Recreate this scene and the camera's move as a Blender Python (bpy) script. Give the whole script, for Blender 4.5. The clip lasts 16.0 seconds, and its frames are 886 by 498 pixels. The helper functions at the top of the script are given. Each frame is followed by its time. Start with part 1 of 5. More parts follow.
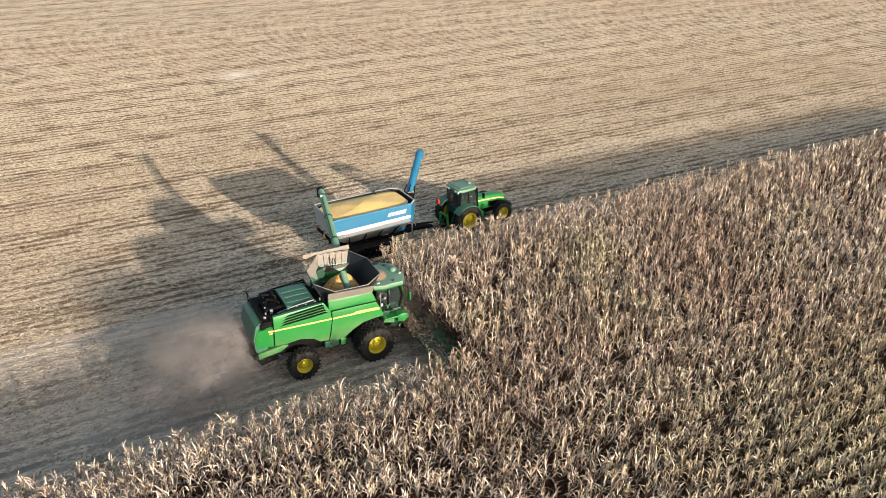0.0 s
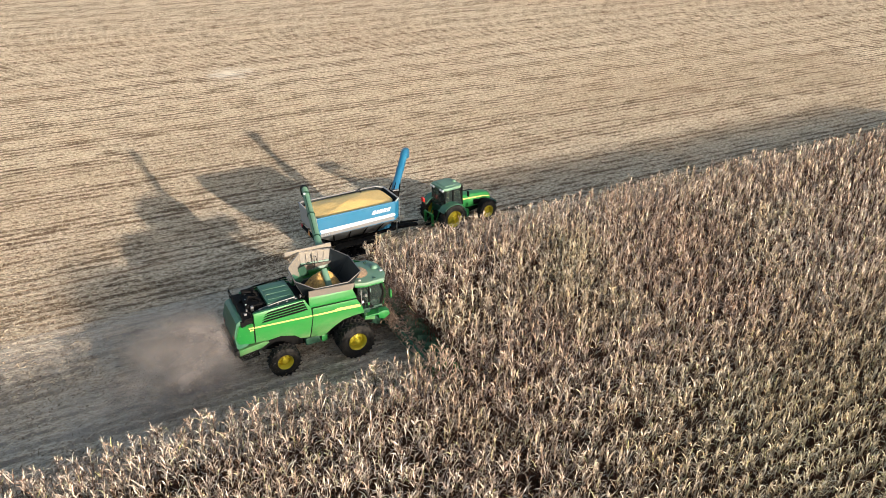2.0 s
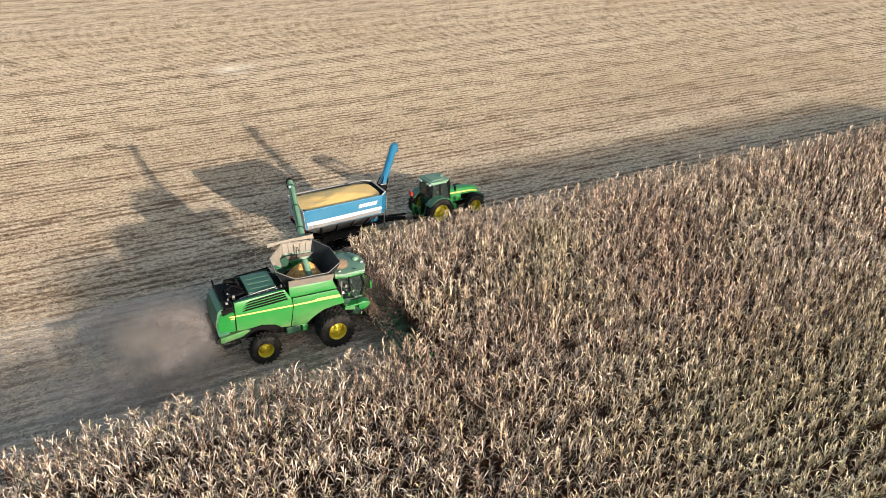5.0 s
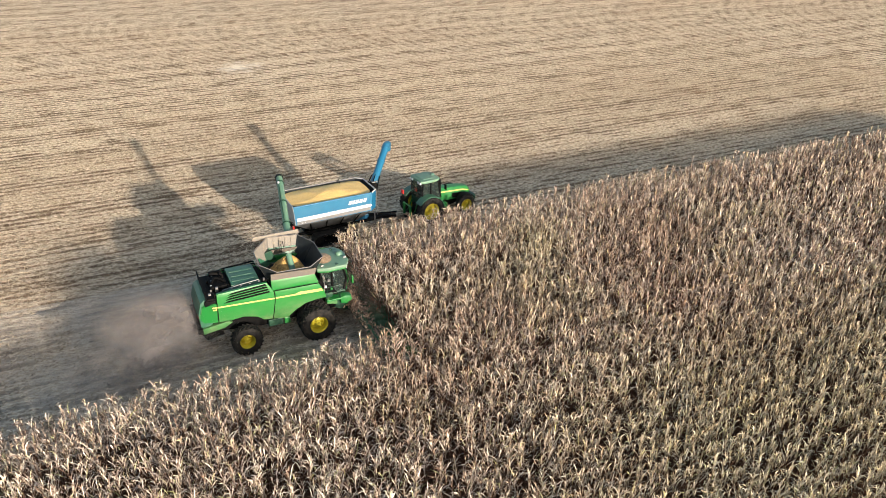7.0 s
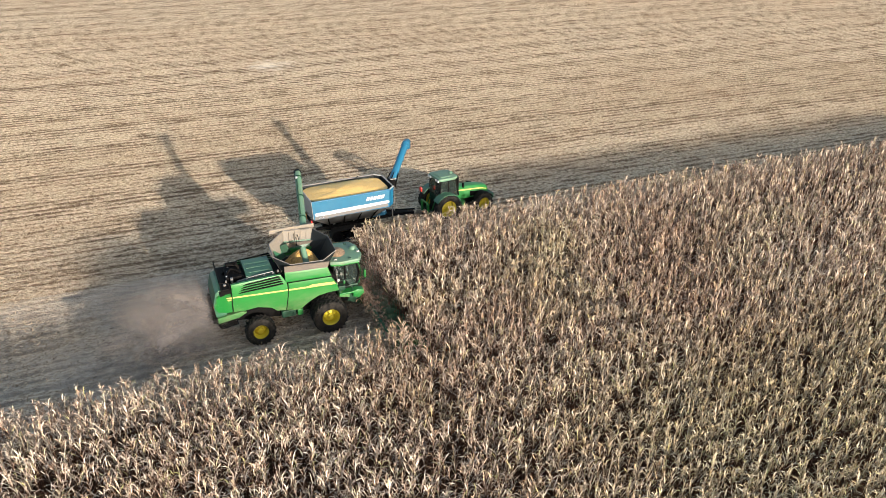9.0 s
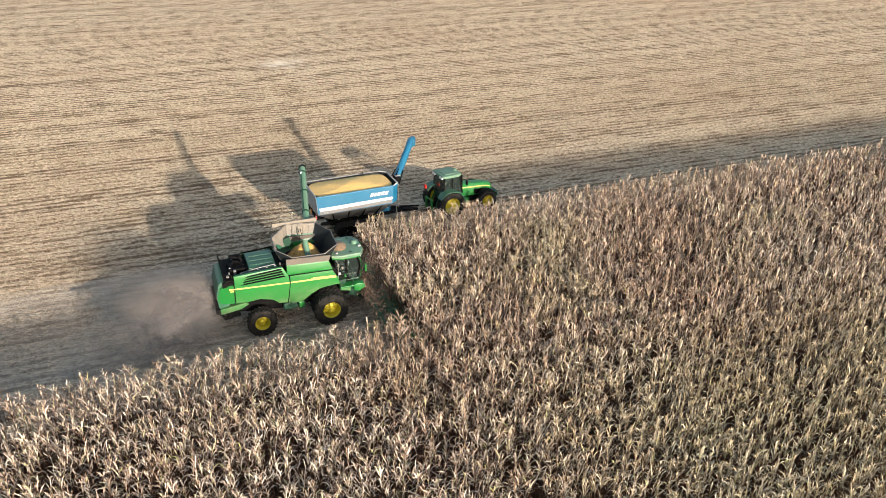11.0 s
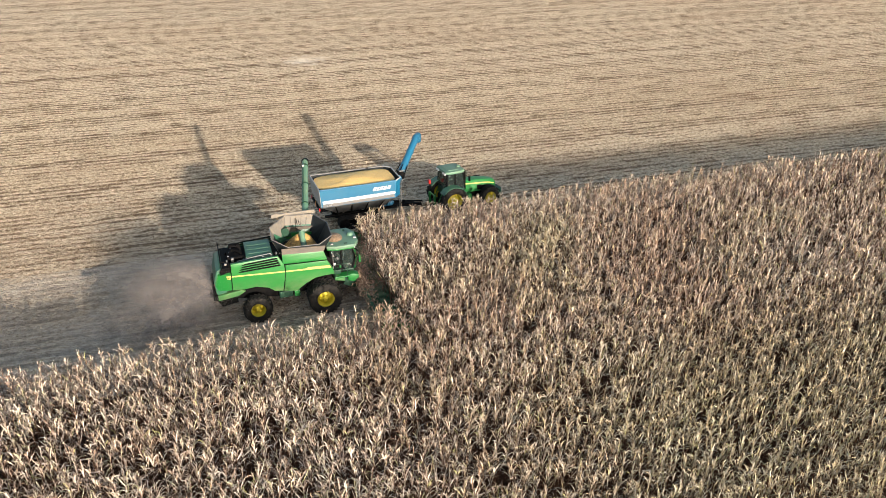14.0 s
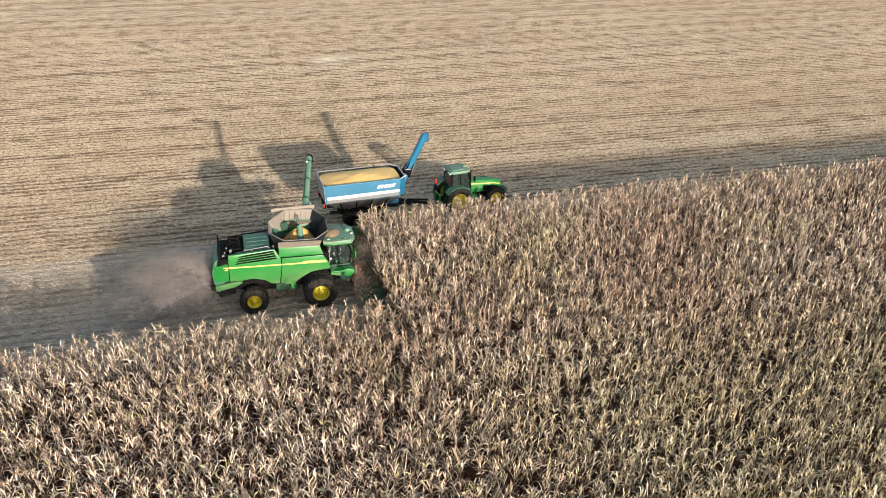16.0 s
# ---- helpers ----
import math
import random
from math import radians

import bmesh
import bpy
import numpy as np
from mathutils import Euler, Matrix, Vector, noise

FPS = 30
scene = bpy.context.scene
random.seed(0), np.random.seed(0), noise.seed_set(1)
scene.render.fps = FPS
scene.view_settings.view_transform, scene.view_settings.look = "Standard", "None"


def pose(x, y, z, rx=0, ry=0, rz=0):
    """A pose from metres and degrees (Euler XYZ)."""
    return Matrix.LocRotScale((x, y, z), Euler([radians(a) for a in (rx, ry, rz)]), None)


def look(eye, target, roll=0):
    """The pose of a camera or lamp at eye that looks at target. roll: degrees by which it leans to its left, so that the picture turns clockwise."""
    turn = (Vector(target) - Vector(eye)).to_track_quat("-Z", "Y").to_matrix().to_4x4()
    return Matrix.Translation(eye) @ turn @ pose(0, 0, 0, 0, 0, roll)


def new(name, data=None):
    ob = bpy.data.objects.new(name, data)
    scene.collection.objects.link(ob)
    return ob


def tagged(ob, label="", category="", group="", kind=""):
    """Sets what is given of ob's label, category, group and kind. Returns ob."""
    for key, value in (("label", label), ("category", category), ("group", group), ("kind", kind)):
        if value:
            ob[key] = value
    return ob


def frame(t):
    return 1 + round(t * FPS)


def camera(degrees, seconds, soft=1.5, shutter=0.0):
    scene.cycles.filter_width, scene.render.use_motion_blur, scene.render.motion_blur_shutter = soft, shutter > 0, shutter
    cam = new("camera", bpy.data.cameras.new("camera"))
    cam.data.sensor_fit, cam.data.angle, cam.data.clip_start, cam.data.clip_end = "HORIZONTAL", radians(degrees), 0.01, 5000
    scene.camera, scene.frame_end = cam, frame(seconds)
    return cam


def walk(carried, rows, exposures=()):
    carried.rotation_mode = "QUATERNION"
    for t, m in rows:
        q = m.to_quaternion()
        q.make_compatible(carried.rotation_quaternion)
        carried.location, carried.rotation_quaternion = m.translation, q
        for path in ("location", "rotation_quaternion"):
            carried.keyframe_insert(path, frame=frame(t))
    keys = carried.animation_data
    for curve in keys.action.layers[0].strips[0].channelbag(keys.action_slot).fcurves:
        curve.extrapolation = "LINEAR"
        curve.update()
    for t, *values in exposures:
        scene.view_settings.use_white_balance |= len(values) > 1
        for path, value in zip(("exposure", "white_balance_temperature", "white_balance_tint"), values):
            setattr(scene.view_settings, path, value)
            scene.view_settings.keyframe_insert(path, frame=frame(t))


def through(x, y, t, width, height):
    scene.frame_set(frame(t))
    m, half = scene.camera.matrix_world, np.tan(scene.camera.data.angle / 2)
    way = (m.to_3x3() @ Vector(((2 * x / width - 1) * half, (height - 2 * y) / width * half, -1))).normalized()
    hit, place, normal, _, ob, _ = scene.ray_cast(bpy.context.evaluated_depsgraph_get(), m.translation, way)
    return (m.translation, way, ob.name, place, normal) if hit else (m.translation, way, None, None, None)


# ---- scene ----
cam = camera(59.124, 16.0, soft=0.6)


def flight(x, y, z, down, turn, lean):
    """Camera pose from a place, the angle below level, the turn from +y and the lean, in degrees."""
    return pose(x, y, z, 90 - down, 0, turn) @ pose(0, 0, 0, 0, 0, lean)


PATH = [
    (0, -12.326, -33.535, 23.312, 26.709, -27.235, -0.248),
    (0.5, -12.163, -33.728, 23.342, 26.724, -27.248, -0.113),
    (1, -11.993, -33.912, 23.379, 26.752, -27.297, -0.075),
    (1.5, -11.821, -34.087, 23.424, 26.794, -27.344, -0.042),
    (2, -11.659, -34.261, 23.475, 26.863, -27.383, -0.074),
    (2.5, -11.513, -34.448, 23.521, 26.930, -27.419, -0.069),
    (3, -11.379, -34.661, 23.552, 27.007, -27.435, -0.055),
    (3.5, -11.234, -34.893, 23.573, 26.992, -27.208, 0.017),
    (4, -11.067, -35.141, 23.589, 27.079, -26.961, -0.133),
    (6.5, -9.240, -36.985, 23.649, 26.927, -25.177, 0.190),
    (7, -8.989, -37.267, 23.650, 26.929, -24.933, 0.261),
    (7.5, -8.760, -37.538, 23.651, 26.952, -24.580, 0.269),
    (8, -8.541, -37.790, 23.650, 26.893, -23.338, 0.334),
    (8.5, -8.333, -38.030, 23.650, 26.860, -22.300, 0.351),
    (9, -8.138, -38.270, 23.656, 26.860, -22.212, 0.207),
    (11.5, -7.373, -39.490, 23.711, 26.828, -20.526, 0.371),
    (12, -7.075, -39.790, 23.745, 26.826, -20.133, 0.351),
    (12.5, -6.757, -40.103, 23.777, 26.848, -19.894, 0.260),
    (13, -6.408, -40.421, 23.804, 26.891, -19.715, 0.097),
    (13.5, -6.017, -40.737, 23.819, 26.896, -19.056, 0.080),
    (14, -5.574, -41.043, 23.819, 26.878, -17.991, 0.174),
    (14.5, -5.079, -41.337, 23.808, 26.813, -17.133, 0.234),
    (15, -4.542, -41.619, 23.792, 26.788, -16.246, 0.278),
    (15.5, -3.977, -41.899, 23.784, 26.749, -15.474, 0.416),
    (16, -3.400, -42.182, 23.784, 26.710, -15.014, 0.456),
]
walk(cam, [(t, flight(*row)) for t, *row in PATH], [(0, 1.02), (4, 1.0), (9, 0.98), (12, 0.95), (16, 0.91)])

# ---- world and sun ----
SUN_TO = Vector((1.1, -4.9, 1.0)).normalized()
SUN_ELEV = math.asin(SUN_TO.z)
world = bpy.data.worlds.new("sky")
scene.world = world
world.use_nodes = True
wn = world.node_tree.nodes
sky = wn.new("ShaderNodeTexSky")
sky.sky_type = "NISHITA"
sky.sun_disc = False
sky.sun_elevation = SUN_ELEV
sky.sun_rotation = math.atan2(SUN_TO.x, SUN_TO.y)
sky.air_density = 1.0
sky.dust_density = 2.0
wn["Background"].inputs["Strength"].default_value = 0.15
world.node_tree.links.new(sky.outputs[0], wn["Background"].inputs["Color"])
sun_data = bpy.data.lights.new("sun", "SUN")
sun_data.energy = 5.0
sun_data.angle = radians(1.0)
sun_data.color = (1.0, 0.91, 0.80)
sun = new("sun", sun_data)
sun.matrix_world = look(SUN_TO * 200, (0, 0, 0))


# ---- materials ----
class Mat:
    """A node material with short helpers."""

    def __init__(self, name, rough=0.7, metal=0.0):
        self.m = bpy.data.materials.new(name)
        self.m.use_nodes = True
        self.t = self.m.node_tree
        self.b = self.t.nodes["Principled BSDF"]
        self.b.inputs["Roughness"].default_value = rough
        self.b.inputs["Metallic"].default_value = metal
        self.co = self.t.nodes.new("ShaderNodeTexCoord")

    def link(self, a, b):
        self.t.links.new(a, b)

    def coords(self, scale=(1, 1, 1), kind="Object"):
        n = self.t.nodes.new("ShaderNodeMapping")
        n.inputs["Scale"].default_value = scale
        self.link(self.co.outputs[kind], n.inputs["Vector"])
        return n.outputs[0]

    def noise(self, scale, detail=4, rough=0.6, stretch=(1, 1, 1), kind="Object"):
        n = self.t.nodes.new("ShaderNodeTexNoise")
        n.inputs["Scale"].default_value = scale
        n.inputs["Detail"].default_value = detail
        n.inputs["Roughness"].default_value = rough
        self.link(self.coords(stretch, kind), n.inputs["Vector"])
        return n.outputs["Fac"]

    def ramp(self, fac, stops):
        n = self.t.nodes.new("ShaderNodeValToRGB")
        e = n.color_ramp.elements
        while len(e) < len(stops):
            e.new(0.5)
        for el, (p, c) in zip(e, stops):
            el.position = p
            el.color = (*c, 1) if not isinstance(c, (int, float)) else (c, c, c, 1)
        self.link(fac, n.inputs[0])
        return n.outputs[0]

    def mix(self, fac, a, b, kind="MIX"):
        n = self.t.nodes.new("ShaderNodeMix")
        n.data_type = "RGBA"
        n.blend_type = kind
        for sock, v in ((n.inputs[0], fac), (n.inputs[6], a), (n.inputs[7], b)):
            if isinstance(v, (int, float)):
                sock.default_value = v
            elif isinstance(v, tuple):
                sock.default_value = (*v, 1)
            else:
                self.link(v, sock)
        return n.outputs[2]

    def math(self, op, a, b=0.0, clamp=False):
        n = self.t.nodes.new("ShaderNodeMath")
        n.operation, n.use_clamp = op, clamp
        for sock, v in ((n.inputs[0], a), (n.inputs[1], b)):
            if isinstance(v, (int, float)):
                sock.default_value = v
            else:
                self.link(v, sock)
        return n.outputs[0]

    def bump(self, height, strength=0.4, dist=0.02):
        n = self.t.nodes.new("ShaderNodeBump")
        n.inputs["Strength"].default_value = strength
        n.inputs["Distance"].default_value = dist
        self.link(height, n.inputs["Height"])
        self.link(n.outputs[0], self.b.inputs["Normal"])
        return self

    def color(self, c):
        if isinstance(c, tuple):
            self.b.inputs["Base Color"].default_value = (*c, 1)
        else:
            self.link(c, self.b.inputs["Base Color"])
        return self


DUST = (0.26, 0.20, 0.14)


def paint(name, c, rough=0.42, dust=0.35, metal=0.0, coat=0.0, gloss=0.5, splash=0.0):
    """Painted sheet with a film of field dust in blotches and fine specks."""
    m = Mat(name, rough, metal)
    big = m.ramp(m.noise(0.9, 5, 0.65), [(0.42, 0.0), (0.75, 1.0)])
    fine = m.ramp(m.noise(14, 5, 0.7), [(0.35, 0.15), (0.7, 1.0)])
    fac = m.math("MULTIPLY", m.math("MULTIPLY", big, fine), dust)
    fac = m.math("ADD", fac, dust * 0.12)
    if splash:
        # dirt thrown up by the wheels, in ragged blotches on the lower sheets
        sep = m.t.nodes.new("ShaderNodeSeparateXYZ")
        m.link(m.co.outputs["Object"], sep.inputs[0])
        low = m.math("DIVIDE", m.math("SUBTRACT", m.math("ADD", 2.25, m.math("MULTIPLY", m.noise(1.3, 4, 0.6), 0.7)), sep.outputs["Z"]), 0.9, True)
        fac = m.math("ADD", fac, m.math("MULTIPLY", m.math("MULTIPLY", low, m.ramp(m.noise(2.4, 5, 0.7, (0.6, 1, 1)), [(0.35, 0.1), (0.65, 1.0)])), splash), True)
    dark = tuple(v * 0.8 for v in c)
    base = m.mix(m.noise(3.0, 3), c, dark)
    m.color(m.mix(fac, base, DUST))
    m.link(m.math("ADD", m.math("MULTIPLY", fac, 0.5), rough, True), m.b.inputs["Roughness"])
    m.b.inputs["Specular IOR Level"].default_value = gloss
    m.b.inputs["Coat Weight"].default_value = coat
    m.b.inputs["Coat Roughness"].default_value = 0.25
    return m.bump(m.noise(40, 3), 0.08, 0.01).m


GREEN = paint("green_paint", (0.001, 0.14, 0.019), 0.42, 0.11)
GREEN_PANEL = paint("splashed_green_paint", (0.001, 0.145, 0.019), 0.42, 0.10, splash=0.28)
GREEN_DARK = paint("dark_green_paint", (0.005, 0.042, 0.022), 0.5, 0.08, gloss=0.3)
GREEN_HOOD = paint("weathered_green_paint", (0.02, 0.10, 0.055), 0.45, 0.18)
HEADER = paint("dusty_header_paint", (0.025, 0.10, 0.05), 0.65, 0.45, gloss=0.2)
GREEN_SKIRT = paint("dust_caked_green_paint", (0.02, 0.15, 0.03), 0.6, 0.75)
GREEN_DUSTY = paint("dusty_green_paint", (0.085, 0.19, 0.125), 0.5, 0.4)
YELLOW = paint("yellow_paint", (0.52, 0.42, 0.014), 0.6, 0.1)
STRIPE = paint("yellow_decal", (0.52, 0.47, 0.12), 0.45, 0.2)
BLUE = paint("blue_paint", (0.004, 0.105, 0.205), 0.42, 0.10)
WHITE = paint("white_paint", (0.5, 0.51, 0.53), 0.45, 0.25)
BAND = paint("dusty_grey_paint", (0.13, 0.13, 0.135), 0.55, 0.5)
HOPPER = paint("grimy_hopper_paint", (0.05, 0.053, 0.056), 0.6, 0.25)
FLAP = paint("brown_dusty_flap", (0.075, 0.062, 0.052), 0.65, 0.3)
GREYWHITE = paint("dusty_white_paint", (0.36, 0.36, 0.36), 0.55, 0.6)
TANK = paint("dusty_tank_sheet", (0.17, 0.152, 0.128), 0.65, 0.4)
TANKDARK = paint("tank_inner_sheet", (0.009, 0.013, 0.016), 0.6, 0.035, gloss=0.25)
BLACK = paint("black_plastic", (0.003, 0.003, 0.0034), 0.7, 0.02, gloss=0.08)
STEEL = paint("grey_steel", (0.22, 0.22, 0.22), 0.5, 0.4, metal=0.6)
RED = paint("red_lens", (0.62, 0.02, 0.015), 0.3, 0.08)
ORANGE = paint("orange_lens", (0.8, 0.28, 0.02), 0.3, 0.08)


def rubber():
    m = Mat("dusty_rubber", 0.9)
    m.b.inputs["Specular IOR Level"].default_value = 0.2
    n = m.ramp(m.noise(5, 6, 0.7), [(0.4, (0.010, 0.0095, 0.009)), (0.85, (0.042, 0.035, 0.028))])
    return m.color(n).bump(m.noise(30, 4), 0.2, 0.01).m


RUBBER = rubber()


def glass():
    m = Mat("cab_glass", 0.05)
    m.color((0.22, 0.28, 0.26))
    m.b.inputs["Transmission Weight"].default_value = 0.95
    m.b.inputs["IOR"].default_value = 1.45
    return m.bump(m.noise(6, 3), 0.03, 0.01).m


GLASS = glass()


def grain():
    m = Mat("maize_grain", 0.6)
    v = m.t.nodes.new("ShaderNodeTexVoronoi")
    v.inputs["Scale"].default_value = 70
    m.link(m.coords(), v.inputs["Vector"])
    col = m.ramp(m.noise(9, 5, 0.7), [(0.3, (0.58, 0.34, 0.09)), (0.7, (0.76, 0.51, 0.18))])
    col = m.mix(m.math("MULTIPLY", v.outputs["Color"], 0.35), col, (0.70, 0.52, 0.22))
    return m.color(col).bump(v.outputs["Distance"], 0.5, 0.012).m


GRAIN = grain()


def tank_grain():
    m = Mat("dusty_maize_grain", 0.8)
    col = m.ramp(m.noise(4.5, 7, 0.75), [(0.34, (0.16, 0.085, 0.03)), (0.5, (0.46, 0.26, 0.07)), (0.7, (0.66, 0.44, 0.15))])
    return m.color(col).bump(m.noise(18, 5, 0.7), 0.7, 0.05).m


TANK_GRAIN = tank_grain()


def spill():
    m = Mat("dull_spilled_grain", 0.8)
    return m.color(m.ramp(m.noise(7, 6, 0.75), [(0.35, (0.20, 0.13, 0.075)), (0.7, (0.46, 0.31, 0.19))])).bump(m.noise(30, 4), 0.5, 0.02).m


SPILL = spill()


def ground_material():
    m = Mat("stubble_soil", 0.95)
    m.b.inputs["Specular IOR Level"].default_value = 0.05
    g = "Object"
    soil = m.ramp(m.noise(2.3, 8, 0.7), [(0.3, (0.09, 0.054, 0.032)), (0.7, (0.26, 0.175, 0.11))])
    straw = m.ramp(m.noise(6.0, 4, 0.65, (0.5, 1, 1)), [(0.37, (0.23, 0.15, 0.09)), (0.49, (0.68, 0.535, 0.37)), (0.62, (0.87, 0.73, 0.54))])
    # rows 0.76 m apart along x, wandering a little
    sep = m.t.nodes.new("ShaderNodeSeparateXYZ")
    m.link(m.co.outputs[g], sep.inputs[0])
    wob = m.math("MULTIPLY", m.noise(0.35, 3, 0.5, (0.15, 1, 1)), 0.25)
    yy = m.math("ADD", sep.outputs["Y"], wob)
    row = m.math("SINE", m.math("MULTIPLY", yy, 2 * math.pi / 0.762))
    band = m.math("SINE", m.math("MULTIPLY", m.math("ADD", sep.outputs["Y"], m.math("MULTIPLY", m.noise(0.02, 3, 0.5, (0.3, 1, 1)), 1.2)), 2 * math.pi / 6.1))
    streak = m.noise(1.35, 5, 0.72, (0.26, 1, 1))
    lane = m.noise(0.4, 3, 0.55, (0.035, 1, 1))
    cover = m.math("ADD", m.math("MULTIPLY", m.math("MULTIPLY", row, m.noise(0.9, 4, 0.7, (0.25, 1, 1))), 0.24), m.math("MULTIPLY", band, 0.05))
    cover = m.math("ADD", cover, m.math("ADD", m.math("MULTIPLY", streak, 1.15), m.math("MULTIPLY", m.math("SUBTRACT", lane, 0.5), 0.3)))
    cover = m.math("ADD", cover, m.math("MULTIPLY", m.noise(4.2, 5, 0.75, (0.5, 1, 1)), 1.05))
    cover = m.math("ADD", cover, m.math("MULTIPLY", m.math("SUBTRACT", m.noise(0.8, 4, 0.6, (0.3, 1, 1)), 0.5), 0.6))
    # dark soil streaks in the straw also stand in for small ridge shadows
    cover = m.ramp(m.math("MULTIPLY", cover, 0.5), [(0.472, 0.0), (0.553, 1.0)])
    col = m.mix(cover, soil, straw)
    # reddish husks gathered along some rows
    husk = m.ramp(m.noise(0.5, 5, 0.65, (0.09, 1, 1)), [(0.56, 0.0), (0.72, 1.0)])
    col = m.mix(m.math("MULTIPLY", husk, 0.34), col, (0.34, 0.17, 0.09))
    blot = m.ramp(m.noise(0.045, 4, 0.6), [(0.45, 0.0), (0.75, 1.0)])
    col = m.mix(m.math("MULTIPLY", blot, 0.28), col, (0.42, 0.27, 0.17))
    # loose grey chopped residue on cut land, painted paler to lift the shade there
    residue_lift = m.math("MULTIPLY", m.math("LESS_THAN", sep.outputs["Y"], 8.0), m.ramp(m.noise(0.7, 6, 0.72, (0.5, 1, 1)), [(0.36, 0.28), (0.64, 0.78)]))
    col = m.mix(residue_lift, col, (0.50, 0.43, 0.35))
    # one pale worn patch of bare ground
    px = m.math("DIVIDE", m.math("SUBTRACT", sep.outputs["X"], 8.5), 4.6)
    py = m.math("DIVIDE", m.math("SUBTRACT", sep.outputs["Y"], 60.0), 4.0)
    d = m.math("ADD", m.math("MULTIPLY", px, px), m.math("MULTIPLY", py, py))
    d = m.math("ADD", d, m.math("MULTIPLY", m.noise(0.45, 5, 0.7), 2.0))
    col = m.mix(m.ramp(m.math("MULTIPLY", d, 0.5), [(0.3, 0.9), (0.75, 0.0)]), col, (0.93, 0.84, 0.70))
    # bare brown soil under the standing rows, darkened to deepen the shade there
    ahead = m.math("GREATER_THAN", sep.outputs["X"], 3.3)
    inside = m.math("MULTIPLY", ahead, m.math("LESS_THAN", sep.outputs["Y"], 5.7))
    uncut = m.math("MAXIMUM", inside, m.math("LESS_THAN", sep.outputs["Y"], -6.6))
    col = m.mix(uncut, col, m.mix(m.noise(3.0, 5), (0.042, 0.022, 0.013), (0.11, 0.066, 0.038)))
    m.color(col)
    h = m.math("ADD", m.math("MULTIPLY", row, 0.2), m.math("MULTIPLY", m.noise(6.5, 3, 0.6, (0.5, 1, 1)), 2.4))
    return m.bump(h, 1.0, 0.12).m


GROUND = ground_material()


def dry_leaf(name, stops, through=0.3, field=True):
    """Dry plant matter: each blade takes its own tone; patches of the field lean red or green."""
    m = Mat(name, 0.8)
    m.b.inputs["Specular IOR Level"].default_value = 0.08
    geo = m.t.nodes.new("ShaderNodeNewGeometry")
    col = m.ramp(geo.outputs["Random Per Island"], stops)
    if field:
        blot = m.ramp(m.noise(0.07, 4, 0.6), [(0.44, 0.0), (0.70, 1.0)])
        gr = m.ramp(m.noise(0.11, 3, 0.6, (1, 1.3, 1)), [(0.56, 0.0), (0.75, 1.0)])
        gs = m.t.nodes.new("ShaderNodeSeparateXYZ")
        m.link(m.co.outputs["Object"], gs.inputs[0])
        # the crop is less ripe towards the far corner of the block
        young = m.math("MULTIPLY", m.math("DIVIDE", m.math("SUBTRACT", gs.outputs["X"], 1.0), 11.0, True), m.math("DIVIDE", m.math("SUBTRACT", -10.0, gs.outputs["Y"]), 7.0, True))
        gr = m.math("MAXIMUM", gr, young)
        # and browner along the edge beside the cut land
        ripe = m.math("MULTIPLY", m.math("DIVIDE", m.math("ADD", gs.outputs["Y"], 9.0), 11.0, True), m.noise(0.3, 4, 0.6))
        blot = m.math("MAXIMUM", blot, ripe)
        col = m.mix(m.math("MULTIPLY", blot, 0.42), col, (0.36, 0.21, 0.14))
        col = m.mix(m.math("MULTIPLY", gr, 0.26), col, (0.62, 0.60, 0.30))
    col = m.mix(m.ramp(m.noise(25, 4, 0.7), [(0.4, 0.0), (0.8, 0.45)]), col, (0.16, 0.10, 0.06))
    m.color(col)
    tr = m.t.nodes.new("ShaderNodeBsdfTranslucent")
    m.link(col, tr.inputs["Color"])
    mx = m.t.nodes.new("ShaderNodeMixShader")
    mx.inputs[0].default_value = through
    out = m.t.nodes["Material Output"]
    m.link(m.b.outputs[0], mx.inputs[1])
    m.link(tr.outputs[0], mx.inputs[2])
    m.link(mx.outputs[0], out.inputs["Surface"])
    return m.m


LEAF = dry_leaf("dry_maize_leaf", [(0.0, (0.12, 0.07, 0.052)), (0.2, (0.29, 0.20, 0.145)), (0.45, (0.59, 0.46, 0.365)), (0.85, (0.93, 0.82, 0.68)), (1.0, (0.42, 0.41, 0.16))], 0.08)
# brown stalks, ears and lower leaves, darkened to stand in for shade inside the crop
SHADED_STALK = dry_leaf("shaded_brown_lower_maize", [(0.0, (0.03, 0.012, 0.007)), (0.6, (0.085, 0.038, 0.023)), (1.0, (0.20, 0.11, 0.066))], 0.0, False)
STRAW = dry_leaf("straw_litter", [(0.0, (0.10, 0.066, 0.042)), (0.3, (0.33, 0.235, 0.155)), (0.55, (0.62, 0.49, 0.345)), (1.0, (0.80, 0.675, 0.49))], 0.15, False)
STUB = dry_leaf("cut_maize_stub", [(0.0, (0.24, 0.18, 0.12)), (0.5, (0.40, 0.31, 0.21)), (1.0, (0.58, 0.47, 0.33))], 0.05, False)
CHAFF = dry_leaf("chaff_heap", [(0.0, (0.20, 0.12, 0.08)), (0.6, (0.42, 0.28, 0.19)), (1.0, (0.60, 0.46, 0.32))], 0.15, False)


